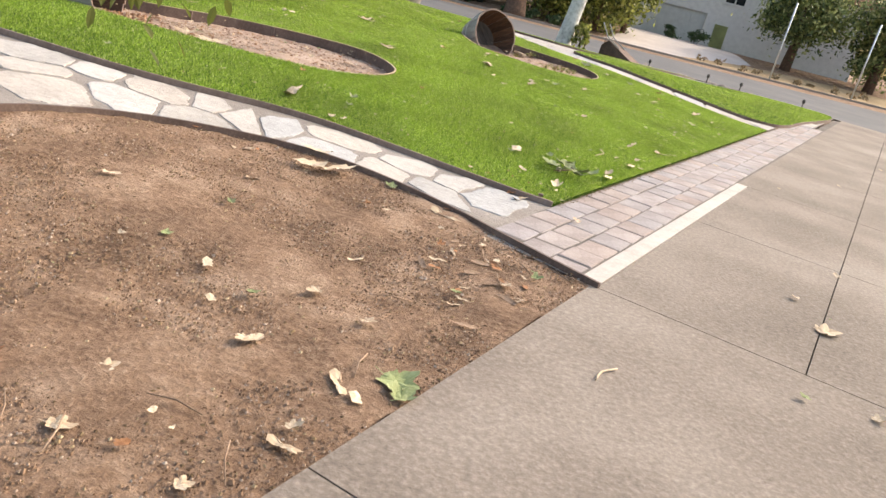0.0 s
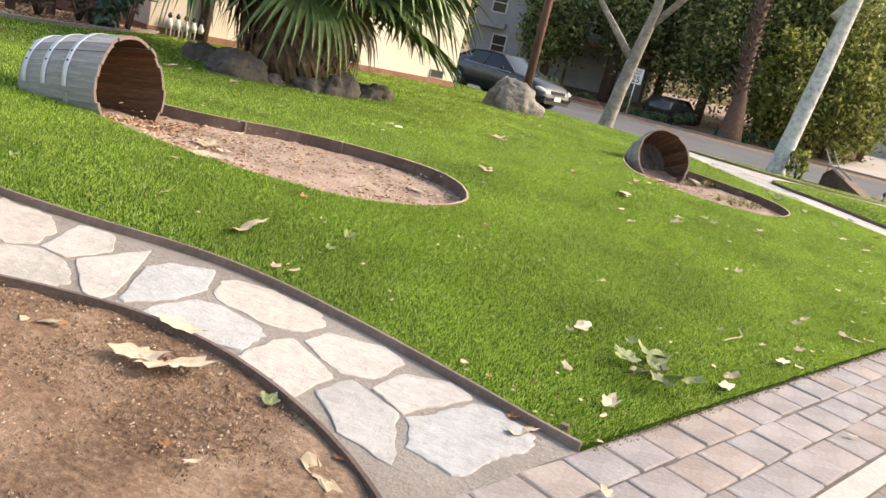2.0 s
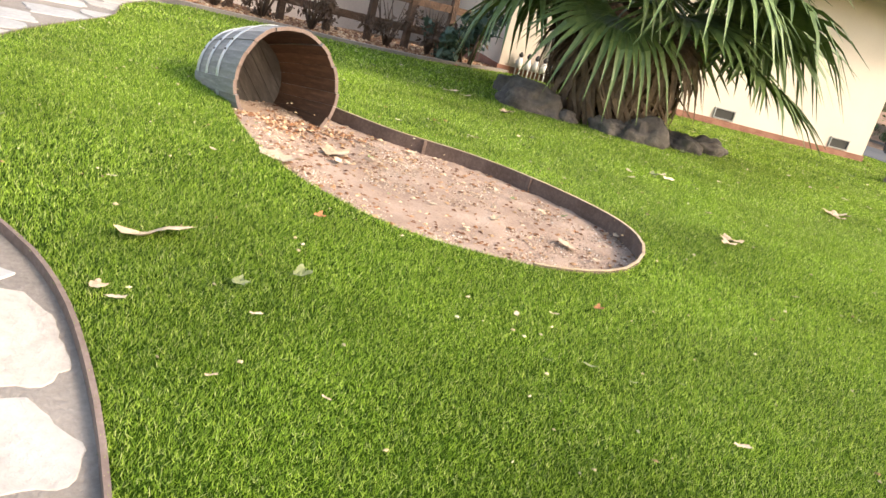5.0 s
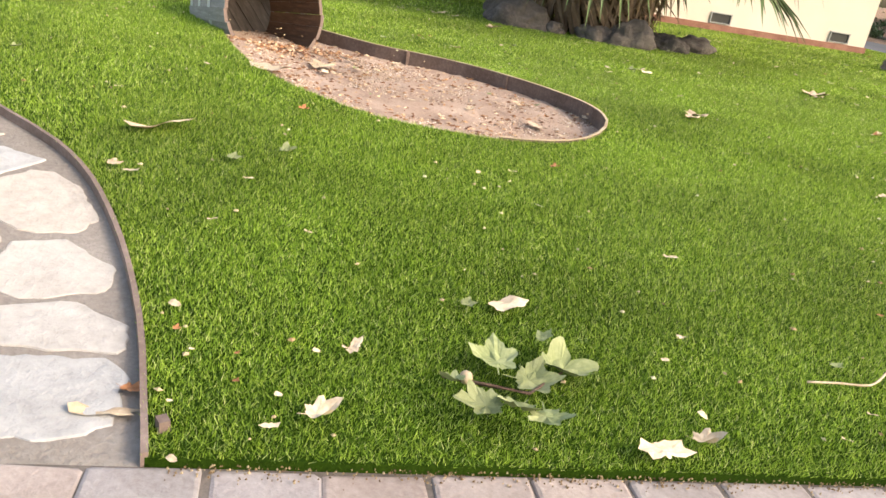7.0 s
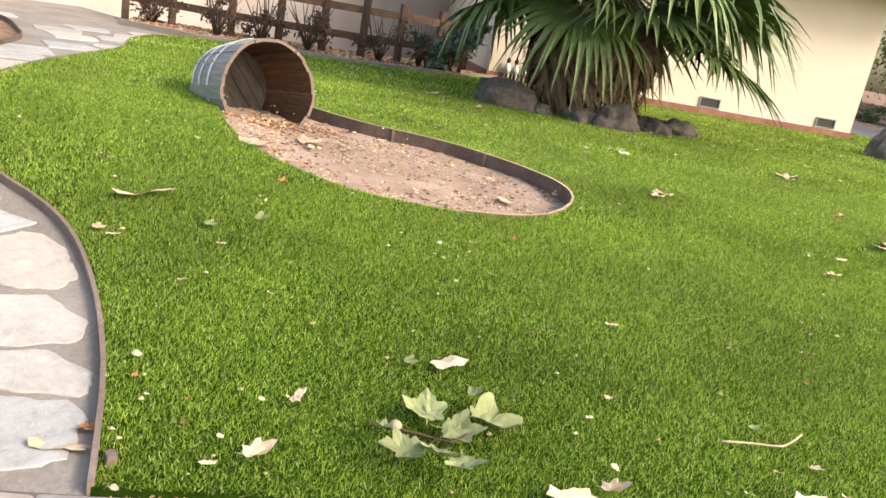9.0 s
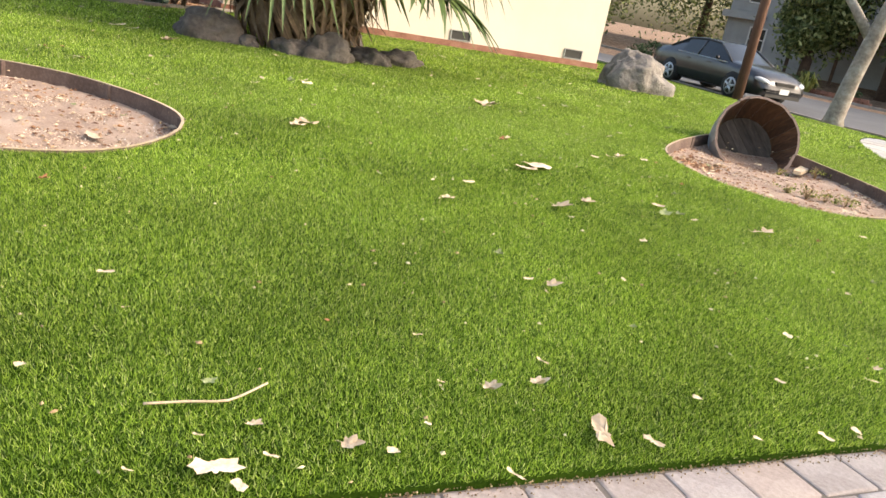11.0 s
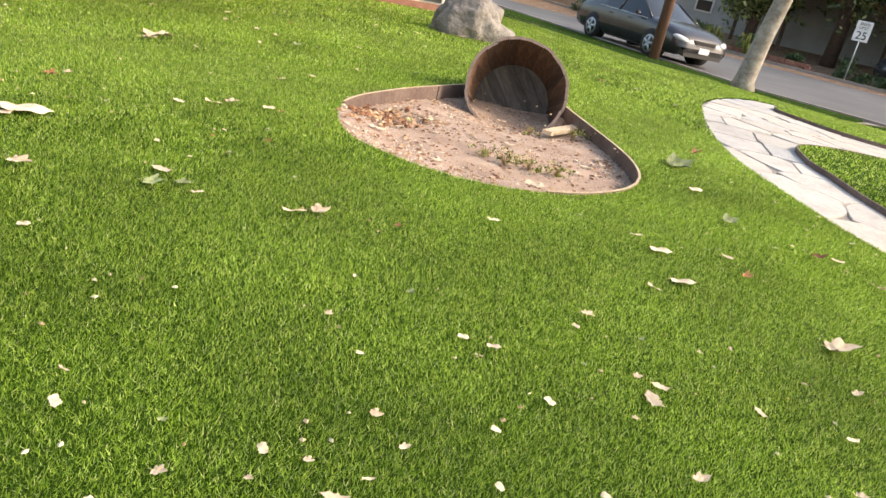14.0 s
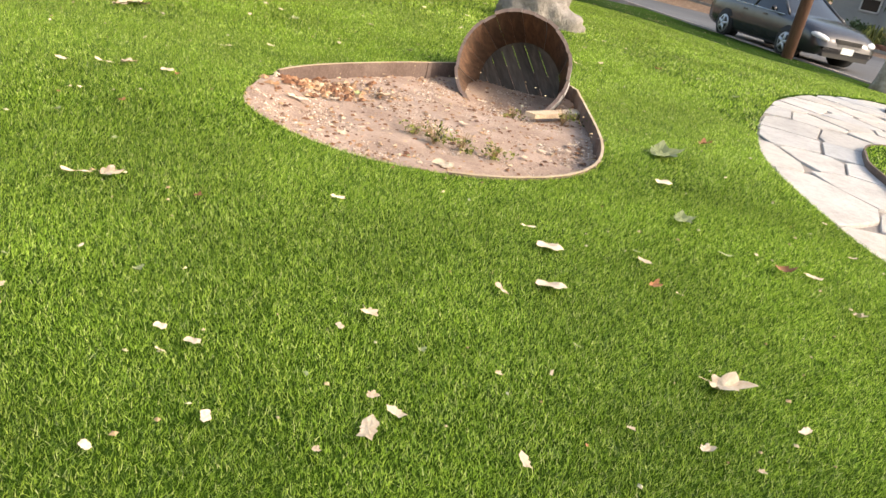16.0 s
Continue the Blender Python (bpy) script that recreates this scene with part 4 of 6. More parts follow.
def sedan(m):
    c = thing("car", m, "dark grey four-door sedan parked by the kerb", "car")
    # x, half width, sill, belt, shoulder or roof edge, its half width
    rows = [(-2.44, 0.72, 0.40, 0.76, 0.84, 0.60), (-2.38, 0.82, 0.29, 0.84, 0.96, 0.68), (-2.1, 0.87, 0.25, 0.88, 1.02, 0.73), (-1.70, 0.89, 0.22, 0.91, 1.04, 0.75), (-1.04, 0.90, 0.20, 0.94, 1.36, 0.62), (-0.34, 0.90, 0.20, 0.93, 1.42, 0.61), (-0.26, 0.90, 0.20, 0.93, 1.42, 0.61), (0.28, 0.90, 0.20, 0.92, 1.38, 0.60), (1.06, 0.90, 0.20, 0.90, 0.97, 0.74), (1.55, 0.89, 0.20, 0.85, 0.92, 0.72), (2.0, 0.87, 0.22, 0.78, 0.85, 0.68), (2.28, 0.82, 0.24, 0.66, 0.74, 0.64), (2.40, 0.75, 0.28, 0.54, 0.60, 0.60), (2.45, 0.66, 0.34, 0.46, 0.50, 0.52)]
    skin = [[(w * 0.86, z0), (w * 0.97, z0 + 0.09), (w * 1.005, z0 + 0.30 * (zb - z0) + 0.08), (w, zb - 0.09), (w * 0.965, zb), (rw, zt), (rw * 0.78, zt + 0.025), (rw * 0.4, zt + 0.04), (0, zt + 0.045)] for x, w, z0, zb, zt, rw in rows]
    meshes = collections.defaultdict(lambda: (bmesh.new(), {}))

    def corner(key, i, j, s):
        bm, seen = meshes[key]
        if (i, j, s if j < 8 else 1) not in seen:
            y, z = skin[i][j]
            seen[(i, j, s if j < 8 else 1)] = bm.verts.new((rows[i][0], s * y, z))
        return seen[(i, j, s if j < 8 else 1)]
    for i in range(len(rows) - 1):
        for j in range(8):
            for s in (-1, 1):
                key = "body"
                if j == 4 and i in (4, 6, 7):
                    key = ("rear_side_window" if i == 4 else "front_side_window") + ("_a" if s > 0 else "_b")
                elif j > 4 and i in (3, 7):
                    key = "rear_screen" if i == 3 else "windscreen"
                meshes[key][0].faces.new([corner(key, a, b, s) for a, b in ((i, j), (i, j + 1), (i + 1, j + 1), (i + 1, j))])
    for i in (0, len(rows) - 1):
        bm = meshes["body"][0]
        bm.faces.new([corner("body", i, j, 1) for j in range(9)] + [corner("body", i, j, -1) for j in range(7, -1, -1)])
    for key, (bm, seen) in meshes.items():
        bmesh.ops.recalc_face_normals(bm, faces=bm.faces[:])
        part(key.replace("_a", "").replace("_b", "") if key != "body" else key, shade(bm), M_carpaint if key == "body" else M_glass, c, "dark grey metallic paint" if key == "body" else "dark reflecting glass")
    for s in (-1, 1):
        for pts in ([(1.06, s * 0.80, 0.96), (0.66, s * 0.69, 1.19), (0.28, s * 0.61, 1.39), (-0.3, s * 0.62, 1.43), (-1.04, s * 0.63, 1.37), (-1.70, s * 0.77, 1.05)], [(-0.30, s * 0.875, 0.93), (-0.30, s * 0.62, 1.42)]):
            part("pillar", tube(pts, [0.028] * len(pts), 6), M_carpaint, c)
        part("window_trim", tube([(1.0, s * 0.872, 0.91), (-0.3, s * 0.875, 0.935), (-1.2, s * 0.868, 0.95)], [0.012] * 3, 5), M_hoop, c, "thin bright trim")
    for s in (-1, 1):
        bm = bmesh.new()
        for z in (0.62,):
            box(bm, -1.2, 1.2, s * 0.905 - 0.006, s * 0.905 + 0.006, 0.50, 0.54)
        part("side_trim", bm, M_carpaint, c)
        for x in (-0.62, 0.28):
            bm = bmesh.new()
            box(bm, x - 0.09, x + 0.09, s * 0.90 - 0.015, s * 0.90 + 0.015, 0.80, 0.83)
            part("door_handle", bm, M_carpaint, c)
        part("wing_mirror", tube([(0.62, s * 0.86, 0.98), (0.68, s * 1.0, 1.0), (0.66, s * 1.04, 1.0)], [0.03, 0.07, 0.05], 8), M_carpaint, c)
        bm = bmesh.new()
        bmesh.ops.create_uvsphere(bm, u_segments=14, v_segments=8, radius=1)
        bmesh.ops.scale(bm, verts=bm.verts[:], vec=(0.24, 0.17, 0.085))
        hl = part("headlight", shade(bm), M_lens, c, "clear headlight lens")
        hl.matrix_basis = pose(2.22, s * 0.66, 0.64, 0, 12, -s * 32)
        for x in (-1.375, 1.375):
            w = part("wheel", tube([(x, s * 0.70, 0.32), (x, s * 0.72, 0.32), (x, s * 0.90, 0.32), (x, s * 0.92, 0.32)], [0.30, 0.32, 0.32, 0.29], 26), M_tyre, c, "black rubber tyre")
            part("rim", tube([(x, s * 0.905, 0.32), (x, s * 0.938, 0.32)], [0.20, 0.19], 20), M_dark, w)
            for k in range(5):
                a = radians(72 * k + 10)
                part("spoke", tube([(x, s * 0.942, 0.32), (x + 0.2 * math.cos(a), s * 0.942, 0.32 + 0.2 * math.sin(a))], [0.04, 0.028], 6), M_hoop, w, "silver alloy spoke")
            part("hub_ring", tube([(x, s * 0.92, 0.32), (x, s * 0.935, 0.32)], [0.235, 0.225], 22), M_rim, w)
            # black disc over the uncut body puts the wheel well's shade into colour
            part("wheel_arch", tube([(x, s * 0.60, 0.35), (x, s * 0.908, 0.35)], [0.36, 0.36], 24), M_tyre, c)
    bm = bmesh.new()
    for k in range(5):
        box(bm, 2.38, 2.45, -0.32, 0.32, 0.50 + 0.03 * k, 0.515 + 0.03 * k)
    box(bm, 2.33, 2.435, -0.35, 0.35, 0.49, 0.66)
    part("grille", bm, M_dark, c, "dark slatted grille")
    bm = bmesh.new()
    box(bm, 2.445, 2.46, -0.16, 0.16, 0.36, 0.50)
    part("licence_plate", bm, M_signwhite, c, "white number plate")
    bm = bmesh.new()
    box(bm, 2.30, 2.44, -0.62, 0.62, 0.24, 0.34)
    part("lower_intake", bm, M_dark, c)
    return c


sedan(pose(-7.74, 34.7, -0.60, 0, 0, -25.6) @ Matrix.Scale(1 / UNIT, 4))
# only the tail end of a second car shows under the far trees
v2 = thing("far_car", pose(-2.2, 51.6, h(-2.2, 51.6), 0, 0, 65), "dark grey car half hidden by shrubs", "car")
loft([(-2.1, [(0.7, 0.4), (0.8, 0.7), (0.7, 0.9)]), (-1.5, [(0.85, 0.3), (0.88, 0.8), (0.7, 1.35)]), (0.4, [(0.85, 0.3), (0.88, 0.8), (0.68, 1.4)]), (1.2, [(0.85, 0.3), (0.88, 0.8), (0.7, 0.95)]), (2.1, [(0.7, 0.35), (0.75, 0.6), (0.6, 0.75)])], M_carpaint, "body", v2)
for x in (-1.3, 1.3):
    part("wheel", tube([(x, -0.92, 0.3), (x, -0.7, 0.3)], [0.31, 0.31], 16), M_tyre, v2)


# ---- across the street ----
def crown_tree(x, y, height_, r, n, size, seed, label, leaf, low=0.0, trunk_r=0.25):
    t = thing("tree", pose(x, y, h(x, y)), label, "tree")
    part("trunk", tube([(0, 0, -0.2), (0.1, 0, height_ * 0.3), (0, 0.2, height_ * 0.8)], [trunk_r * 1.3, trunk_r, trunk_r * 0.4], 10), M_fibre, t)
    for k in range(3):
        a = k * 2.1 + seed
        part("limb", tube([(0, 0, height_ * 0.3), (r * 0.4 * math.cos(a), r * 0.4 * math.sin(a), height_ * 0.55), (r * 0.7 * math.cos(a), r * 0.7 * math.sin(a), height_ * 0.7)], [trunk_r * 0.6, trunk_r * 0.35, 0.04], 6), M_fibre, t)
    mesh_part("crown", leaf_cloud(n, (0, 0, (height_ + low) / 2), (r, r, (height_ - low) / 2), size, seed), leaf, t)
    return t


LT = "broad dark green tree across the street"
for k, (x, y, hh, r, n) in enumerate(((-9.4, 47.3, 5.6, 2.0, 4200), (-3.4, 52.0, 11, 2.6, 4200), (-0.6, 48.6, 10, 3.0, 6000), (2.6, 51.0, 12, 3.8, 6000), (-22, 47, 11, 4.2, 4600), (-28, 50, 12, 5, 4200), (-13, 57, 13, 5, 4600), (-5, 57, 14, 5.5, 5200), (-36, 46, 11, 5, 3600), (4, 58, 14, 5.5, 5200), (-20, 58, 13, 5.5, 4200), (10, 70, 15, 6, 4200), (22, 70, 15, 6, 4200), (30, 60, 13, 6, 4200))):
    crown_tree(*beyond(x, y), hh * 1.1, r * 1.05, int(n * 3.4), 0.17, 100 + k, LT, M_leaves, 0.3 if k > 4 else 1.6)
for k, (x, y, hh, r, n) in enumerate(((3.4, 46.6, 6.6, 2.3, 5200), (6.0, 47.6, 6.4, 2.2, 5200), (8.0, 50.0, 8.5, 2.0, 4600), (5.2, 50.5, 9.5, 2.8, 4600))):
    crown_tree(*beyond(x, y), hh, r, n * 2, 0.16, 120 + k, "yellow-green bushy tree across the street", M_leaves_pale, 0.0, 0.15)
crown_tree(*beyond(-5.8, 48.4), 10.5, 3.0, 9000, 0.16, 132, "dark evergreen tree shading the grey house", M_leaves, 2.6, 0.3)
crown_tree(*beyond(18.6, 52.0), 6.4, 3.2, 9000, 0.17, 130, "dark round-crowned tree before the white house", M_leaves, 1.4, 0.3)
crown_tree(*beyond(23.5, 51.0), 6.5, 3.0, 8000, 0.17, 131, "dark round-crowned tree before the white house", M_leaves, 0.8, 0.3)
for k, (x, y, rr) in enumerate(((-8.0, 44.4, 0.9), (-6.3, 45.0, 0.7), (-3.8, 44.6, 0.8), (-2.3, 44.0, 0.7), (-1.5, 45.2, 0.9), (1.2, 44.0, 0.7), (2.3, 44.6, 0.8), (-10.0, 44.2, 1.1), (-12.2, 45.0, 0.9), (3.4, 44.2, 0.6), (11.6, 55.2, 0.9), (13.4, 54.6, 0.9), (-14.5, 44.5, 1.0), (-17, 44.6, 1.1))):
    bush(*beyond(x, y), (rr, rr, rr * 0.6), 900, 0.10, 140 + k, "low green shrub along the far kerb", M_bush)
# grass-leaved clumps behind the car
for k, (x, y) in enumerate(((-12.6, 43.6), (-9.4, 43.2), (-7.6, 42.9))):
    x, y = beyond(x, y)
    g = thing("grass_clump", pose(x, y, h(x, y)), "arching strap-leaved clump by the kerb", "plant")
    bm = bmesh.new()
    rg = random.Random(50 + k)
    for j in range(90):
        a, r, z = rg.uniform(0, 6.28), rg.uniform(0.3, 1.0), rg.uniform(0.5, 1.1)
        d, s = Vector((math.cos(a), math.sin(a), 0)), Vector((-math.sin(a), math.cos(a), 0)) * 0.02
        p0, p1, p2 = d * 0.1, d * r * 0.5 + Vector((0, 0, z)), d * r + Vector((0, 0, z * 0.5))
        q = [bm.verts.new(v) for v in (p0 - s, p0 + s, p1 + s, p1 - s, p2)]
        bm.faces.new(q[:4])
        bm.faces.new((q[3], q[2], q[4]))
    part("foliage", bm, M_leaves_pale, g)

# grey clapboard house
gh = thing("clapboard_house", pose(-17.4, 56.5, h(-17.4, 56.5), 0, 0, 4), "grey clapboard house with white-framed windows", "house")
bm = bmesh.new()
box(bm, 0, 12.6, 0, 7, -0.3, 6.4)
part("wall", bm, M_greywood, gh)
for k in range(26):
    bm = bmesh.new()
    box(bm, -0.02, 12.62, -0.03, 0.0, 0.1 + 0.24 * k, 0.32 + 0.24 * k)
    b = part("board", bm, M_greywood, gh)
for x, z in ((1.0, 3.7), (1.5, 0.9), (5.4, 3.7), (8.2, 3.7), (10.6, 3.7)):
    w = house_part_box("window", [(x, x + 1.1, -0.09, -0.03, z, z + 0.08), (x, x + 1.1, -0.09, -0.03, z + 1.35, z + 1.45), (x, x + 0.09, -0.09, -0.03, z, z + 1.4), (x + 1.01, x + 1.1, -0.09, -0.03, z, z + 1.4), (x, x + 1.1, -0.08, -0.03, z + 0.68, z + 0.74)], M_white, gh, "white-framed sash window")
    house_part_box("pane", [(x + 0.09, x + 1.01, -0.06, -0.035, z + 0.08, z + 1.35)], M_glass, w)
house_part_box("roof", [(-0.6, 13.2, -0.7, 7.6, 6.4, 6.6)], M_rooftile, gh)
# porch under a low eave
house_part_box("porch_roof", [(4.6, 12.9, -2.4, -0.03, 2.9, 3.1)], M_rooftile, gh, "low brown porch roof")
for x in (4.8, 7.4, 10.0, 12.6):
    house_part_box("porch_post", [(x - 0.08, x + 0.08, -2.3, -2.14, -0.3, 2.9)], M_fibre, gh)
for z0, z1 in ((2.7, 3.1), (5.4, 6.2)):
    house_part_box("bay_panel", [(-0.3, 2.3, -0.5, -0.03, z0, z1)], M_greywood, gh)
lw = thing("stone_wall", pose(-6.0, 47.5, h(-6.0, 47.5)), "low red stone retaining wall across the street", "wall")
rng = random.Random(3)
for r_ in range(3):
    for k in range(14):
        bm = bmesh.new()
        box(bm, 0, 0.34, 0, 0.25, 0, 0.14)
        for v in bm.verts:
            v.co += Vector((rng.uniform(-.02, .02), rng.uniform(-.03, .03), rng.uniform(-.015, .015)))
        b = part("stone", bm, M_brickred, lw)
        b.location = (-5.0 + 0.37 * k + 0.15 * (r_ % 2), 0, -0.1 + 0.14 * r_)

# white house with a garage
wh = thing("garage_house", pose(10.3, 64.0, h(10.3, 64), 0, 0, -3), "white two-storey house with tiled roof and garage", "house")
bm = bmesh.new()
box(bm, 0, 17, 0.25, 9, -0.5, 5.4)
box(bm, 0, 0.9, 0, 0.25, -0.5, 5.4)
box(bm, 5.4, 17, 0, 0.25, -0.5, 5.4)
box(bm, 0.9, 5.4, 0, 0.25, 2.3, 5.4)
part("wall", bm, M_white, wh)
gd = house_part_box("garage_door", [(0.9, 5.4, 0.16, 0.24, -0.4, 2.3)], M_garage, wh, "pale sectional garage door")
for k in range(4):
    for j in range(4):
        house_part_box("panel", [(1.0 + 1.1 * j, 2.0 + 1.1 * j, 0.13, 0.16, -0.1 + 0.6 * k, 0.40 + 0.6 * k)], M_garage, gd)
for x in (6.3, 10.5):
    w = house_part_box("window", [(x - 0.1, x + 1.7, -0.08, 0.0, 3.25, 3.4), (x, x + 1.6, -0.05, 0.0, 4.8, 4.9), (x, x + 0.1, -0.05, 0, 3.4, 4.8), (x + 1.5, x + 1.6, -0.05, 0, 3.4, 4.8), (x + 0.75, x + 0.85, -0.05, 0, 3.4, 4.8)], M_white, wh, "upstairs window with a sill")
    house_part_box("pane", [(x + 0.1, x + 1.5, -0.03, -0.004, 3.4, 4.8)], M_glass, w)
house_part_box("door", [(6.2, 7.2, -0.06, -0.003, -0.4, 1.7)], M_leaves, wh, "dark green door")
part("wall_lamp", tube([(3.4, -0.15, 3.0), (3.4, -0.15, 3.4)], [0.08, 0.12], 8), M_dark, wh)
bm = bmesh.new()
vs = [bm.verts.new(c) for c in ((-0.9, -0.9, 5.3), (17.9, -0.9, 5.3), (17.9, 9.9, 5.3), (-0.9, 9.9, 5.3), (3, 4.5, 7.4), (14, 4.5, 7.4))]
for f in ((0, 1, 5, 4), (2, 3, 4, 5), (1, 2, 5), (3, 0, 4), (3, 2, 1, 0)):
    bm.faces.new([vs[i] for i in f])
rf = part("roof", bm, M_rooftile, wh, "red clay tile roof")
for k in range(48):
    part("tile_row", tube([(-0.9 + 0.39 * k, -0.92, 5.36), (-0.9 + 0.39 * k + (0.0 if 10 < k < 36 else (1.2 if k <= 10 else -1.2)), 2.2, 6.55)], [0.11, 0.1], 6), M_rooftile, rf)
apron = [(6.0, 46.9), (10.5, 47.3), (17.5, 55), (17.6, 63.0), (10.6, 63.6), (8.5, 55)]
tagged(part("far_driveway", drape([apron], 0.8, 0.012), M_pinkwall), "pale concrete driveway to the garage", "driveway", kind="structure")
verge = curve([(11.4, 47.6), (16, 48.1), (24, 49.1), (33, 50.2), (33, 54.0), (24, 54.4), (17, 53.4), (13, 50.6)], closed=True)
bm = drape([verge], 0.5, 0.1)
tagged(part("dry_verge", boundary_skirt(bm, 0.2), M_drygrass), "dry brown grass verge across the street", "verge", kind="structure")
for k in range(14):
    x = 13 + 1.2 * k
    bush(x, 49.6 + 0.11 * (x - 12) + 0.6 * math.sin(k * 2.3), (0.35, 0.35, 0.28), 90, 0.09, 170 + k, "low dry tuft on the brown verge", M_drygrass, "dry_tuft", "plant")
for x, y in ((16.9, 48.7), (22.1, 49.3)):
    s_ = tagged(part("sign_pole", tube([(0, 0, -0.2), (0, 0, 4.5)], [0.05, 0.05], 8), M_hoop), "slim grey steel pole beside the street", "pole")
    s_.matrix_world = pose(x, y, h(x, y))

# upturned wheelbarrow on the verge
wb = thing("wheelbarrow", pose(5.15, 29.3, h(5.15, 29.3), 0, 0, -32), "rusty wheelbarrow tipped upside down on the verge", "wheelbarrow")
bm = bmesh.new()
pts = [(-0.55, -0.34, 0.42), (-0.55, 0.34, 0.42), (0.95, 0.36, 0.0), (0.95, -0.36, 0.0), (-0.62, -0.26, 0.05), (-0.62, 0.26, 0.05), (0.2, 0.36, 0.0), (0.2, -0.36, 0.0), (-0.35, 0.30, 0.62), (-0.35, -0.30, 0.62)]
vs = [bm.verts.new(p) for p in pts]
for f in ((0, 1, 8, 9), (9, 8, 2, 3), (0, 9, 3, 7, 4), (1, 5, 6, 2, 8), (0, 4, 5, 1)):
    bm.faces.new([vs[i] for i in f])
part("tray", bm, M_rust, wb, "rust-brown steel tray")
for s in (-1, 1):
    part("handle", tube([(0.1, s * 0.22, 0.42), (-0.45, s * 0.25, 0.72), (-0.75, s * 0.26, 1.15)], [0.022, 0.022, 0.018], 6), M_greywood, wb)
    part("leg", tube([(-0.55, s * 0.25, -0.02), (-0.5, s * 0.25, 0.7)], [0.014, 0.014], 6), M_rust, wb)

# path lights and stones on the verge
for k, u in enumerate((0.0, 1.7, 2.6, 4.2)):
    x, y = 6.3 + 1.06 * u, 29.2 - 0.72 * u
    l_ = thing("path_light", pose(x, y, h(x, y)), "small black path light stuck in the verge", "path light", "path lights along the verge")
    part("stake", tube([(0, 0, -0.08), (0, 0, 0.22)], [0.018, 0.018], 6), M_dark, l_)
    part("cap", tube([(0, 0, 0.2), (0, 0, 0.26), (0, 0, 0.33)], [0.03, 0.055, 0.035], 8), M_dark, l_)
rng = random.Random(17)
for k in range(26):
    x = 5.2 + 0.22 * k + rng.uniform(-.2, .2)
    y = float(road_edge(x)) - rng.uniform(0.2, 0.7)
    s = rng.uniform(0.08, 0.2)
    r_ = part("verge_stone", lump((s, s * 0.8, s * 0.6), k + 30, 0.4, 2), M_rock)
    r_.matrix_world = pose(x, y, h(x, y))
    tagged(r_, "small rough stone edging the verge", "stone", "stones along the verge")


# ---- hanging shrub branch beside the soil bed ----
sb = thing("small_tree", pose(-1.6, 2.3, h(-1.6, 2.3)), "small leafy tree with a drooping olive-green branch", "tree")
part("trunk", tube([(0, 0, -0.1), (0.05, 0.05, 0.8), (0.15, 0.1, 1.5), (0.1, 0.1, 2.4)], [0.07, 0.06, 0.05, 0.03], 8), M_fibre, sb)
part("branch", tube([(0.15, 0.1, 1.5), (0.7, 0.25, 1.6), (1.3, 0.36, 1.3), (1.66, 0.42, 0.95)], [0.03, 0.022, 0.012, 0.005], 6), M_fibre, sb)
part("branch", tube([(0.12, 0.1, 1.9), (-0.4, 0.2, 2.3), (-0.8, 0.2, 2.2)], [0.03, 0.02, 0.006], 6), M_fibre, sb)
rng = random.Random(91)
leafm = bmesh.new()
vs = [leafm.verts.new(p) for p in ((0, 0, 0), (0.03, 0.018, -0.004), (0.07, 0.017, -0.014), (0.10, 0, -0.03), (0.07, -0.017, -0.014), (0.03, -0.018, -0.004), (0.05, 0, -0.012))]
for a, b, c in ((0, 1, 6), (1, 2, 6), (2, 3, 6), (3, 4, 6), (4, 5, 6), (5, 0, 6)):
    leafm.faces.new((vs[a], vs[b], vs[c]))
leaf_me = bpy.data.meshes.new("leaf")
leafm.to_mesh(leaf_me)
leafm.free()
leaf_me.materials.append(M_leaves_pale)
for k in range(210):
    t = rng.random()
    c = Vector((1.05, 0.33, 1.45)).lerp(Vector((1.70, 0.42, 0.93)), t) + Vector([rng.gauss(0, 0.075) for _ in range(3)])
    lf = mesh_part("leaf", leaf_me, None, sb)
    lf.matrix_basis = pose(*c, rng.uniform(-40, 40), rng.uniform(10, 80), rng.uniform(0, 360)) @ Matrix.Scale(0.62, 4)
mesh_part("foliage", leaf_cloud(500, (-0.1, 0.1, 2.5), (0.8, 0.8, 0.5), 0.06, 92), M_leaves_pale, sb)


# ---- driveway slabs, pavers and flagstones ----
def uv_slab(u0, u1, v0, v1, step=0.9):
    g = 0.0035
    pts = [at_uv(u0 + g, v1 + g), at_uv(u1 - g, v1 + g), at_uv(u1 - g, v0 - g), at_uv(u0 + g, v0 - g)]
    return boundary_skirt(drape([pts], step, -0.03), 0.09)


driveway = tagged(part("driveway", drape([[at_uv(-14, -0.71), at_uv(-1.15, -0.71), at_uv(-1.15, -0.45), at_uv(23.5, -0.45), at_uv(23.5, -7.6), at_uv(-14, -7.6)]], 1.0, -0.075), M_grit), "worn tan concrete driveway in large slabs", "driveway", kind="structure")
for u0, u1, v0, v1 in [(-14, -7.9, -0.71, -4.1), (-7.9, -3.35, -0.71, -4.1), (-3.35, -1.14, -0.71, -4.1), (-14, -7.9, -4.1, -7.5), (-7.9, -3.35, -4.1, -7.5), (-3.35, -1.14, -4.1, -7.5)]:
    part("slab", uv_slab(u0, u1, v0, v1), M_concrete, driveway)
us = [-1.14, 1.1, 3.37, 5.6, 7.9, 10.2, 12.5, 14.8, 17.1, 19.4, 21.7]
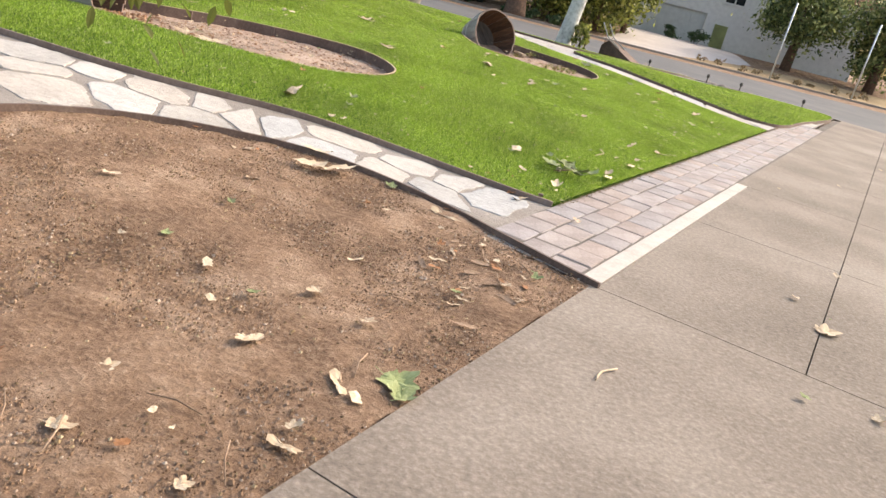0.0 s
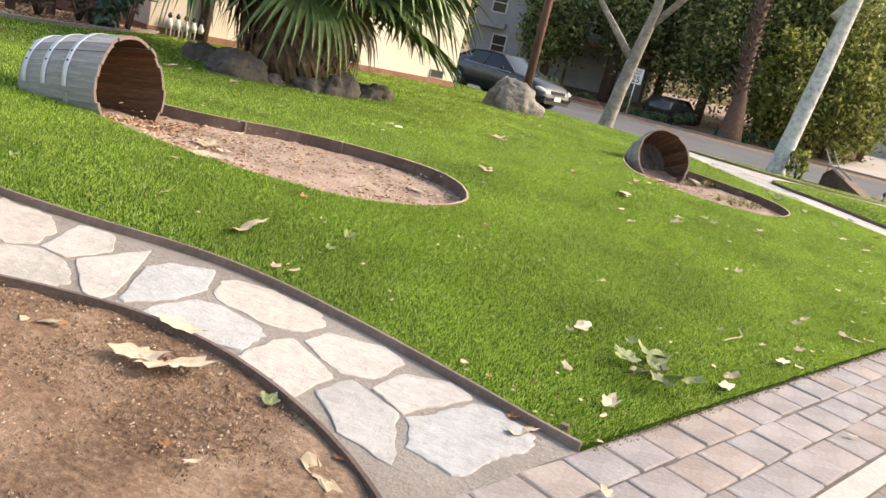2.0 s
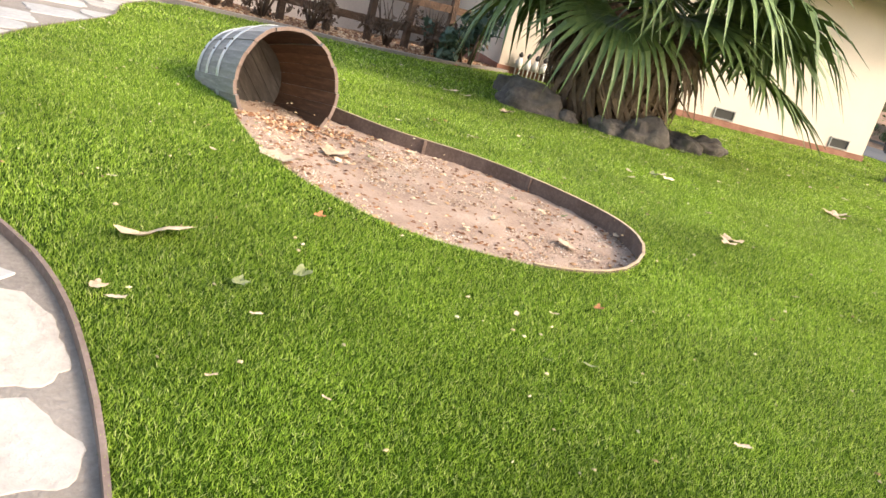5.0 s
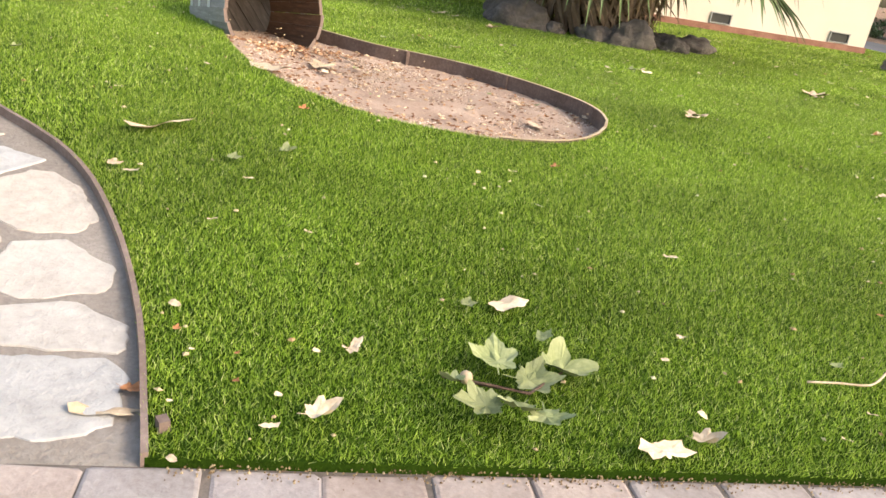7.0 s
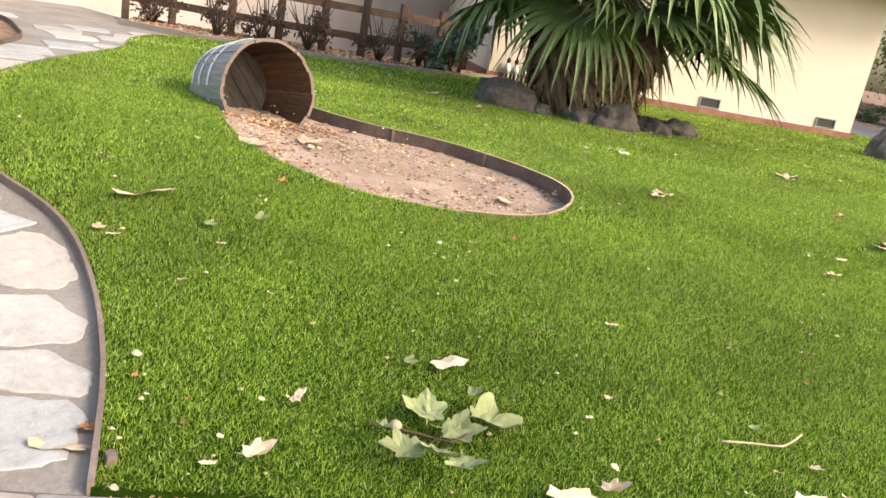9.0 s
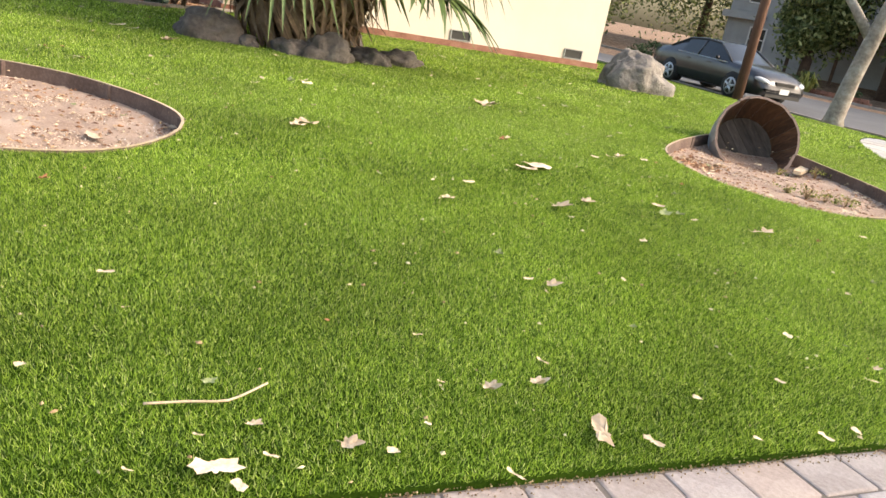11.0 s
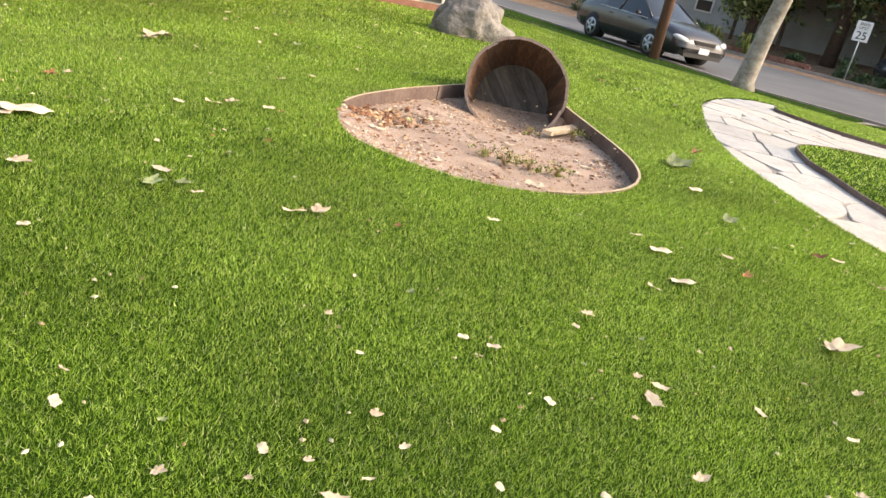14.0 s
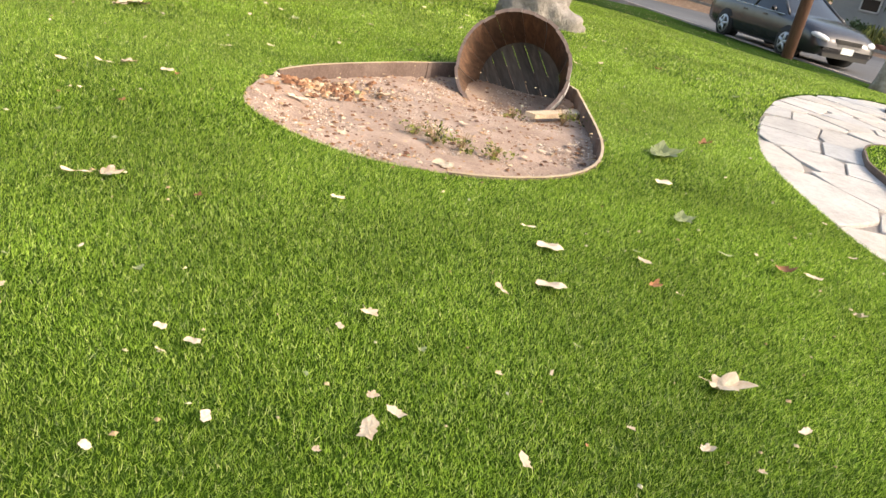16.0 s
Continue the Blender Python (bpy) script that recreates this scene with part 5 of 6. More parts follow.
for u0, u1 in zip(us, us[1:]):
    for v0, v1 in ((-0.745 if u0 < 3.3 else -0.635, -1.77), (-1.77, -4.1), (-4.1, -7.5)):
        part("slab", uv_slab(u0, u1, v0, v1), M_concrete, driveway)
tagged(part("mortar_strip", boundary_skirt(drape([[at_uv(-1.13, -0.74), at_uv(3.36, -0.74), at_uv(3.36, -0.635), at_uv(-1.13, -0.635)]], 0.3, -0.026), 0.08), M_strip), "white mortar strip beside the pavers", "mortar strip", kind="structure")
tagged(part("jointing_sand", drape([[at_uv(-1.12, -0.64), at_uv(13.2, -0.64), at_uv(13.2, 0.02), at_uv(0.0, 0.02), at_uv(-0.5, 0.06), at_uv(-0.98, -0.02)]], 0.5, -0.0345), M_grit), "dark gritty sand between the pavers", "sand", kind="structure")


def paver_mesh(a, b, seed):
    """A tumbled paver: softened edges, a little out of true."""
    rg = random.Random(seed)
    bm = bmesh.new()
    rings = []
    for inset, z in ((0.0, -0.05), (0.0, -0.010), (0.004, -0.003), (0.012, 0.0)):
        ring = []
        for sx, sy in ((-1, -1), (1, -1), (1, 1), (-1, 1)):
            c = 0.010
            for t in ((1, 0), (0, 1)):
                px, py = a / 2 - inset - c * t[0], b / 2 - inset - c * t[1]
                ring.append((sx * px, sy * py, z))
            if sx * sy > 0:
                ring[-2:] = ring[-2:][::-1]
        rings.append(ring)
    jit = [(rg.uniform(-.007, .003), rg.uniform(-.005, .004)) for _ in range(8)]
    vv = [[bm.verts.new((x + jx, y + jy, z)) for (x, y, z), (jx, jy) in zip(r, jit)] for r in rings]
    for p, q in zip(vv, vv[1:]):
        for k in range(8):
            bm.faces.new((p[k], p[(k + 1) % 8], q[(k + 1) % 8], q[k]))
    bm.faces.new(vv[-1])
    bmesh.ops.recalc_face_normals(bm, faces=bm.faces[:])
    me = bpy.data.meshes.new("paver")
    bm.to_mesh(me)
    bm.free()
    me.materials.append(M_paver)
    return me


soil_uv = sorted((-(x - OX) * AY + (y - OY) * AX, (x - OX) * AX + (y - OY) * AY) for x, y in soil_edge if (x - OX) * AX + (y - OY) * AY > -2.2)
soil_v, soil_u = [p[0] for p in soil_uv], [p[1] for p in soil_uv]
paving = tagged(new("paver_band"), "band of tumbled grey and pink pavers along the lawn", "paving", kind="structure")
pavers = [paver_mesh(0.249, 0.2025, k) for k in range(5)]
rng = random.Random(5)
turn = math.degrees(math.atan2(AY, AX))
for row in range(3):
    for k in range(-3, 57):
        u, v = (-1.004, -0.877, -1.02)[row] + 0.2535 * k, -0.105 - 0.205 * row
        left = max(u - 0.1235, float(np.interp(v, soil_v, soil_u)) + 0.035)
        if row == 0 and u < -0.9 or u + 0.1235 - left < 0.06:
            continue
        wide = (u + 0.1235 - left) / 0.247
        u = (u + 0.1235 + left) / 2
        x, y = at_uv(u + rng.uniform(-.003, .003), v + rng.uniform(-.003, .003))
        p = mesh_part("paver", pavers[rng.randrange(5)], None, paving)
        p.matrix_basis = pose(x, y, h(x, y) - 0.029 + rng.uniform(-.003, .003), rng.uniform(-.6, .6), rng.uniform(-.6, .6), turn + rng.choice((0, 180)) + rng.uniform(-.8, .8)) @ Matrix.Diagonal((wide, 1, 1, 1))

def clip_half(poly, px, py, nx, ny):
    out = []
    for (ax, ay), (bx, by) in zip(poly, poly[1:] + poly[:1]):
        da, db = (ax - px) * nx + (ay - py) * ny, (bx - px) * nx + (by - py) * ny
        if da <= 0:
            out.append((ax, ay))
        if da * db < 0:
            t = da / (da - db)
            out.append((ax + (bx - ax) * t, ay + (by - ay) * t))
    return out


def lay_stones(seeds, outline, gap, reach, margin, mat, parent, top, seed, rough=0.03):
    """Irregular flat stones: each fills its own part of the path up to a mortar gap."""
    rg = random.Random(seed)
    for i, (sx, sy) in enumerate(seeds):
        poly = [(sx - reach, sy - reach), (sx + reach, sy - reach), (sx + reach, sy + reach), (sx - reach, sy + reach)]
        for j, (ox, oy) in enumerate(seeds):
            d = math.hypot(ox - sx, oy - sy)
            if j == i or d > 2.9 * reach:
                continue
            nx, ny = (ox - sx) / d, (oy - sy) / d
            g = gap * rg.uniform(0.7, 1.6)
            poly = clip_half(poly, sx + nx * (d / 2 - g / 2), sy + ny * (d / 2 - g / 2), nx, ny)
            if len(poly) < 3:
                break
        if len(poly) < 3:
            continue
        dense = []
        for (ax, ay), (bx, by) in zip(poly, poly[1:] + poly[:1]):
            m = max(1, int(math.hypot(bx - ax, by - ay) / 0.035))
            for k in range(m):
                dense.append((ax + (bx - ax) * k / m, ay + (by - ay) * k / m))
        pts = np.array(dense)
        c = np.array((sx, sy))
        for _ in range(28):
            # pull what sticks out of the path back in, with a margin
            probe = c + (pts - c) * (1 + margin / np.maximum(np.linalg.norm(pts - c, axis=1, keepdims=True), 0.05))
            bad = ~inside(outline, probe[:, 0], probe[:, 1])
            if not bad.any():
                break
            pts[bad] = c + (pts[bad] - c) * 0.93
        cut = rg.uniform(0, 6.28)
        for _ in range(3):
            # knock off a corner or two
            cut += rg.uniform(1.2, 2.6)
            nrm = np.array((math.cos(cut), math.sin(cut)))
            dd = (pts - c) @ nrm
            lim = dd.max() * rg.uniform(0.78, 0.96)
            over = dd > lim
            pts[over] -= np.outer(dd[over] - lim, nrm)
        pts = [(c[0] + (x - c[0]) * (1 + rough * (noise.noise(Vector((x * 9, y * 9, i))) + 0.5 * noise.noise(Vector((x * 27, y * 27, i))))), c[1] + (y - c[1]) * (1 + rough * noise.noise(Vector((x * 9, y * 9, i + 7.5))))) for x, y in pts]
        bm = bmesh.new()
        base = h(sx, sy) + top + rg.uniform(-0.003, 0.003)
        sl = (h(sx + 0.2, sy) - h(sx - 0.2, sy)) / 0.4, (h(sx, sy + 0.2) - h(sx, sy - 0.2)) / 0.4
        rings = []
        for inset, dz in ((1.0, -0.05), (1.0, -0.008), (0.985, 0.0)):
            rings.append([bm.verts.new((c[0] + (x - c[0]) * inset, c[1] + (y - c[1]) * inset, base + dz + sl[0] * (x - sx) + sl[1] * (y - sy))) for x, y in pts])
        n = len(pts)
        for p, q in zip(rings, rings[1:]):
            for k in range(n):
                bm.faces.new((p[k], p[(k + 1) % n], q[(k + 1) % n], q[k]))
        bm.faces.new(rings[-1])
        bmesh.ops.recalc_face_normals(bm, faces=bm.faces[:])
        part("flagstone", bm, mat, parent)


# centre, half length, half width, turn
SLABS = [(1.24, 5.36, 0.25, 0.21, 79), (0.97, 5.50, 0.21, 0.12, 46), (0.86, 5.20, 0.23, 0.12, -47), (0.64, 5.54, 0.19, 0.16, 21), (0.51, 5.26, 0.16, 0.20, 9), (0.14, 5.62, 0.22, 0.13, 11), (0.11, 5.28, 0.20, 0.15, 27), (-0.24, 5.42, 0.24, 0.13, 81), (-0.43, 5.33, 0.24, 0.12, 104), (-0.68, 5.40, 0.17, 0.11, 115), (-0.66, 5.05, 0.22, 0.14, 32), (-1.00, 5.30, 0.22, 0.15, -25), (-1.03, 4.95, 0.22, 0.17, -20), (-1.38, 5.28, 0.15, 0.13, 7), (-1.36, 4.68, 0.22, 0.20, 2), (-1.75, 5.22, 0.22, 0.18, -15), (-1.60, 4.95, 0.17, 0.13, 40)]
rg_ = random.Random(77)
for sx, sy, sa, sb_, st in SLABS:
    n_ = rg_.choice((6, 7, 8))
    ring_ = []
    for k in range(n_):
        a = 2 * math.pi * (k + rg_.uniform(-0.22, 0.22)) / n_
        rr = rg_.uniform(1.18, 1.45)
        lx, ly = sa * rr * math.cos(a), sb_ * rr * math.sin(a)
        ring_.append((sx + lx * math.cos(radians(st)) - ly * math.sin(radians(st)), sy + lx * math.sin(radians(st)) + ly * math.cos(radians(st))))
    for ox, oy, oa, ob_, ot in SLABS:
        d = math.hypot(ox - sx, oy - sy)
        if 0.01 < d < 0.8:
            nx, ny = (ox - sx) / d, (oy - sy) / d
            def span(a, b, t):
                q = math.atan2(ny, nx) - radians(t)
                return math.hypot(a * math.cos(q), b * math.sin(q))
            share = d * span(sa, sb_, st) / (span(sa, sb_, st) + span(oa, ob_, ot)) - 0.014
            ring_ = clip_half(ring_, sx + nx * share, sy + ny * share, nx, ny)
    c = np.array((sx, sy))
    dense = []
    for (ax, ay), (bx, by) in zip(ring_, ring_[1:] + ring_[:1]):
        m = max(1, int(math.hypot(bx - ax, by - ay) / 0.03))
        dense += [(ax + (bx - ax) * k / m, ay + (by - ay) * k / m) for k in range(m)]
    pts = np.array(dense)
    for _ in range(28):
        probe = c + (pts - c) * (1 + 0.035 / np.maximum(np.linalg.norm(pts - c, axis=1, keepdims=True), 0.05))
        bad = ~inside(walk_out[:-2] + [at_uv(-1.05, 0.02), at_uv(-0.27, 0.05)], probe[:, 0], probe[:, 1])
        if not bad.any():
            break
        pts[bad] = c + (pts[bad] - c) * 0.94
    bm = bmesh.new()
    base = h(sx, sy) - 0.0275 + rg_.uniform(-0.002, 0.002)
    sl = (h(sx + 0.2, sy) - h(sx - 0.2, sy)) / 0.4, (h(sx, sy + 0.2) - h(sx, sy - 0.2)) / 0.4
    rings = []
    jag = [1 + 0.10 * noise.noise(Vector((x * 11, y * 11, 3))) + 0.06 * noise.noise(Vector((x * 34, y * 34, 9))) for x, y in pts]
    for inset, dz in ((1.0, -0.05), (1.0, -0.006), (0.985, -0.001), (0.95, 0.0)):
        rings.append([bm.verts.new((sx + (x - sx) * inset * w, sy + (y - sy) * inset * w, base + dz + sl[0] * (x - sx) + sl[1] * (y - sy) + 0.003 * noise.noise(Vector((x * 7, y * 7, 1))))) for (x, y), w in zip(pts, jag)])
    for p, q in zip(rings, rings[1:]):
        for k in range(len(pts)):
            bm.faces.new((p[k], p[(k + 1) % len(pts)], q[(k + 1) % len(pts)], q[k]))
    bm.faces.new(rings[-1])
    bmesh.ops.recalc_face_normals(bm, faces=bm.faces[:])
    part("flagstone", bm, M_flag, garden_path)
FLAGS = []
rng = random.Random(14)
for k in range(400):
    x, y = rng.uniform(-8.6, -1.4), rng.uniform(2.0, 8.2)
    if all(math.hypot(x - a, y - b) > 0.52 for a, b in FLAGS) and all(math.hypot(x - q[0], y - q[1]) > 0.42 for q in SLABS) and inside(walk_out, [x], [y])[0] and not inside(far_soil, [x], [y])[0]:
        FLAGS.append((x, y))
lay_stones(FLAGS, walk_out[:-2] + [at_uv(-1.05, 0.02), at_uv(-0.27, 0.05)], 0.045, 0.27, 0.055, M_flag, garden_path, -0.023, 6, 0.13)
PALE = []
for k in range(2500):
    x, y = rng.uniform(0.3, 8), rng.uniform(14.2, 27)
    if all(math.hypot(x - a, (y - b) * 1.5 + (x - a) * 0.6) > 0.56 for a, b in PALE) and inside(path_out, [x], [y])[0] and not inside(island_a, [x], [y])[0] and not inside(island_b, [x], [y])[0]:
        PALE.append((x, y))
lay_stones(PALE, path_out, 0.016, 0.5, 0.01, M_flag, stone_path, -0.018, 7)


# ---- fallen leaves and bark ----
def flake(outline, curl, seed, stalk=0.0):
    """A curled leaf or bark flake from a lobed outline given as radii round its centre."""
    rg = random.Random(seed)
    bm = bmesh.new()
    n = len(outline)
    rings = []
    for s in (0.5, 1.0):
        rings.append([bm.verts.new((s * r * math.cos(2 * math.pi * k / n), s * r * math.sin(2 * math.pi * k / n), 0)) for k, r in enumerate(outline)])
    mid = bm.verts.new((0, 0, 0))
    for k in range(n):
        bm.faces.new((mid, rings[0][k], rings[0][(k + 1) % n]))
        bm.faces.new((rings[0][k], rings[1][k], rings[1][(k + 1) % n], rings[0][(k + 1) % n]))
    for v in bm.verts:
        v.co.z = curl * (v.co.x ** 2 * 1.5 + v.co.y ** 2 * 3.0) + 0.013 * noise.noise(v.co * 24 + Vector((seed, 0, 0)))
    if stalk:
        q = [bm.verts.new(p) for p in ((-0.02, -0.002, 0.002), (-0.02, 0.002, 0.002), (-0.02 - stalk, 0.006, 0.012), (-0.02 - stalk, 0.003, 0.012))]
        bm.faces.new(q)
    return bm


def lobed(size, lobes, depth, seed):
    """A maple-like outline: pointed lobes fanned over the front, the middle one longest, toothed edges."""
    rg = random.Random(seed)
    n = 48
    tips = [(radians(-118 + 236 * k / (lobes - 1)) + rg.uniform(-.1, .1), (0.62, 0.92, 1.12, 0.92, 0.62)[k] * rg.uniform(0.85, 1.1)) for k in range(lobes)]
    out = []
    for k in range(n):
        a = 2 * math.pi * k / n
        r = 0.42
        for t, ln in tips:
            d = abs((a - t + math.pi) % (2 * math.pi) - math.pi)
            r = max(r, ln * (1 - min(1, d / 0.62)) ** 0.85 * depth + 0.5 * ln) if d < 0.62 else r
        out.append(size * (r + rg.uniform(-.05, .05)))
    return out


def stripy(a, b, seed):
    rg = random.Random(seed)
    n, out = 22, []
    for k in range(n):
        t = 2 * math.pi * k / n
        c, s = abs(math.cos(t)), abs(math.sin(t))
        out.append(min(a / max(c, 1e-3), b / max(s, 1e-3)) * rg.uniform(0.72, 1.12))
    return out


def flake_mesh(name, bm, mat):
    me = bpy.data.meshes.new(name)
    bm.to_mesh(me)
    bm.free()
    me.materials.append(mat)
    return me


LEAF = [flake_mesh("fallen_leaf", flake(lobed(0.086, 5, 0.5, k), 0.9 + 0.5 * k, k, 0.05), m) for k, m in enumerate((M_leafdry, M_leafgreen, M_leafdry, M_leafrust, M_leafgreen, M_barkchip))]
CHIP = [flake_mesh("bark_flake", flake(stripy(a, b, 40 + k), 0.8, 40 + k), m) for k, (a, b, m) in enumerate(((0.075, 0.03, M_barkchip), (0.05, 0.03, M_barkchip), (0.035, 0.022, M_barkchip), (0.06, 0.018, M_leafdry), (0.03, 0.015, M_leafgreen), (0.10, 0.04, M_barkchip), (0.03, 0.02, M_leafrust)))]
STRIP = [flake_mesh("bark_strip", flake(stripy(a, b, 60 + k), 0.5, 60 + k), m) for k, (a, b, m) in enumerate(((0.07, 0.009, M_barkbrown), (0.045, 0.012, M_barkbrown), (0.05, 0.008, M_leafdry), (0.03, 0.014, M_leafrust)))]
LEAF_TEXT = ("dry tan sycamore leaf lying curled", "pale green fallen sycamore leaf", "dry tan sycamore leaf lying curled", "rust-brown curled dry leaf", "pale green fallen sycamore leaf", "pale cream dry leaf lying flat")


def drop(me, x, y, z, turn_, size, label, category, group, rg, name):
    o = mesh_part(name, me, None)
    o.matrix_world = pose(x, y, z, rg.uniform(-9, 9), rg.uniform(-7, 7), turn_) @ Matrix.Scale(size, 4)
    return tagged(o, label, category, group)


rng = random.Random(33)


def strew(kind, rows):
    """Lays leaves or flakes: place, turn and length of each."""
    for x, y, turn_, long_ in rows:
        low = inside(bed_a, [x], [y])[0] or inside(bed_b, [x], [y])[0]
        z = h(x, y) + (float(bed_level(x, y)) + 0.02 if low else 0.021)
        if kind == "flake":
            k = rng.choice((0, 1, 5, 0, 3)) if long_ > 0.05 else rng.choice((1, 2, 3))
            drop(CHIP[k], x, y, z, turn_, long_ / CHIP_LONG[k], "pale curled flake of sycamore bark", "bark", "bark flakes on the lawn", rng, "bark_flake")
        elif kind == "bit":
            drop(CHIP[4], x, y, z, turn_, long_ / CHIP_LONG[4], "small pale green leaf scrap on the lawn", "leaf", "leaf scraps on the lawn", rng, "leaf_scrap")
        else:
            k = {"tan": rng.choice((0, 2)), "green": rng.choice((1, 4)), "rust": 3, "pale": 5}[kind]
            drop(LEAF[k], x, y, z, turn_, long_ / 0.155, LEAF_TEXT[k], "leaf", "leaves on the lawn", rng, "fallen_leaf")


CHIP_LONG = (0.15, 0.10, 0.07, 0.12, 0.06, 0.20, 0.06)
strew("flake", [(-0.38, 6.21, 91, 0.306), (0.23, 6.37, 90, 0.052), (0.53, 6.12, 81, 0.042), (0.71, 6.41, 36, 0.035), (1.03, 5.83, 15, 0.043), (1.27, 5.8, 56, 0.019), (1.65, 5.86, 71, 0.052), (1.39, 6.11, 35, 0.026), (1.41, 6.2, 48, 0.037), (1.54, 5.93, 38, 0.025), (1.36, 6.84, 91, 0.138), (2.12, 6.74, 77, 0.17), (1.81, 7.12, 68, 0.027), (1.73, 7.29, 82, 0.036), (2.06, 6.99, -24, 0.039), (1.29, 7.75, 57, 0.069), (1.55, 7.7, 60, 0.03), (0.41, 7.62, 58, 0.049), (-1.87, 11.08, 93, 0.124), (0.48, 9.39, 65, 0.052), (-0.9, 6.16, 60, 0.053)])
strew("flake", [(-1.33, 6.75, 30, 0.057), (1.47, 5.68, 66, 0.018), (1.68, 5.62, 5, 0.032), (0.93, 10.79, 75, 0.207), (2.04, 9.37, 56, 0.056), (2.16, 8.52, 64, 0.045), (2.43, 8.36, 33, 0.029), (2.53, 8.82, 0, 0.058), (2.92, 8.61, -52, 0.186), (3.05, 8.72, -5, 0.088), (3.41, 9.35, -19, 0.072), (3.47, 9.52, -32, 0.048), (3.14, 9.64, -8, 0.054), (2.99, 10.16, -8, 0.049), (3, 9.16, 14, 0.042), (2.9, 8.17, 2, 0.064), (2.62, 7.95, 50, 0.042), (2.42, 7.5, 67, 0.141), (2.28, 7.54, 27, 0.035), (2.46, 7.65, 33, 0.048), (2.52, 7.51, 3, 0.05)])
strew("flake", [(2.32, 7.32, 19, 0.036), (2.58, 8.14, 21, 0.025), (0.85, 11.81, 44, 0.077), (2.28, 11.52, 62, 0.117), (3.38, 10.08, 38, 0.068), (3.26, 9.09, 0, 0.04), (0.92, 10.95, 84, 0.23), (0.88, 12.02, 46, 0.104), (1.01, 12.32, 59, 0.074), (0.18, 13.35, 64, 0.067), (2.7, 12.44, 55, 0.067), (1.74, 11.19, 30, 0.102), (1.99, 11.21, 73, 0.06), (2.03, 10.48, 60, 0.047), (3.22, 11.06, 33, 0.034), (3.33, 11.48, 38, 0.043), (3.43, 11.54, 39, 0.053), (3.44, 11.44, 31, 0.034), (3.51, 12.69, -20, 0.09), (3.55, 12.92, 41, 0.123), (3.31, 13.14, 44, 0.118)])
strew("flake", [(3.14, 13.16, 55, 0.077), (3.92, 14.3, 35, 0.097), (3.79, 13.44, 20, 0.038), (2.93, 14.4, 57, 0.095), (3.93, 11.93, 13, 0.07), (3.96, 11.82, -43, 0.123), (4.24, 12.15, -23, 0.067), (3.51, 11.99, 1, 0.036), (3.75, 11.45, -17, 0.047), (3.74, 11.16, 15, 0.039), (2.87, 10.24, 16, 0.037), (3.43, 10.51, -25, 0.046), (3.91, 10.96, -17, 0.036), (3.68, 10.55, 41, 0.077), (4.53, 12.32, 41, 0.055), (4.12, 11.2, -2, 0.039), (3.88, 14.76, 58, 0.058), (0.07, 5.96, 73, 0.073), (-4.78, 10.75, 80, 0.204), (-4.6, 10.83, 86, 0.181), (-1.75, 11.04, 60, 0.106)])
strew("tan", [(-0.01, 5.91, 75, 0.073), (-0.22, 9.73, 69, 0.132), (-3.89, 10.87, 98, 0.231), (-0.95, 12.63, 73, 0.136), (1.17, 9.73, 49, 0.097), (1.5, 10.38, 8, 0.156), (2.13, 9.43, 47, 0.095), (2.53, 7.86, 39, 0.081), (2.31, 7.69, 16, 0.061), (-1.07, 12.74, 114, 0.268), (0.25, 11.45, 61, 0.068), (2.31, 11.62, 71, 0.108), (2.98, 11.12, 25, 0.04), (4.26, 13.07, 37, 0.187), (3.47, 12.12, 7, 0.076)])
strew("tan", [(3.48, 10.88, 47, 0.052), (3.36, 10.24, 30, 0.049), (3.5, 10.41, 13, 0.03), (3.53, 10.58, 37, 0.039), (4.64, 11.96, 17, 0.052), (0.88, 12.13, 70, 0.116), (3.97, 11.65, 35, 0.032), (3.84, 11.9, 52, 0.046), (3.9, 12.34, 34, 0.034), (4.58, 12.8, 21, 0.033), (4.27, 12.56, -5, 0.037), (-0.28, 9.84, 72, 0.207), (-1.03, 12.86, -38, 0.161), (1.51, 10.66, 35, 0.118)])
strew("green", [(0.02, 6.38, 76, 0.083), (-0, 6.63, 77, 0.097), (1.31, 6.69, 61, 0.071), (-1.59, 5.81, 103, 0.069), (1.79, 9.44, 36, 0.056), (2.06, 7.7, 7, 0.058), (-1.82, 10.88, 55, 0.1), (2.55, 9.45, 17, 0.046), (1.84, 11.07, 48, 0.108), (1.89, 11.19, 66, 0.09), (1.65, 11.59, 40, 0.048), (3.01, 11.51, 23, 0.049), (3.3, 14.07, 64, 0.14), (2.57, 14.81, 63, 0.273), (3.71, 12.17, 6, 0.038), (3.19, 10.35, 3, 0.037)])
strew("bit", [(0.69, 7.34, 73, 0.041), (0.89, 7.61, 73, 0.042), (0.95, 7.83, 59, 0.032), (-0.31, 10.2, 70, 0.071), (2.92, 9.66, -36, 0.037), (3.02, 9.64, -5, 0.033), (0.77, 9.6, 21, 0.055), (2.81, 11.17, 38, 0.026), (3.47, 13.54, 50, 0.06), (3.63, 14, 54, 0.08), (3.89, 12.72, 27, 0.038), (1.54, 16.85, 40, 0.084), (0.76, 7.5, 49, 0.067)])
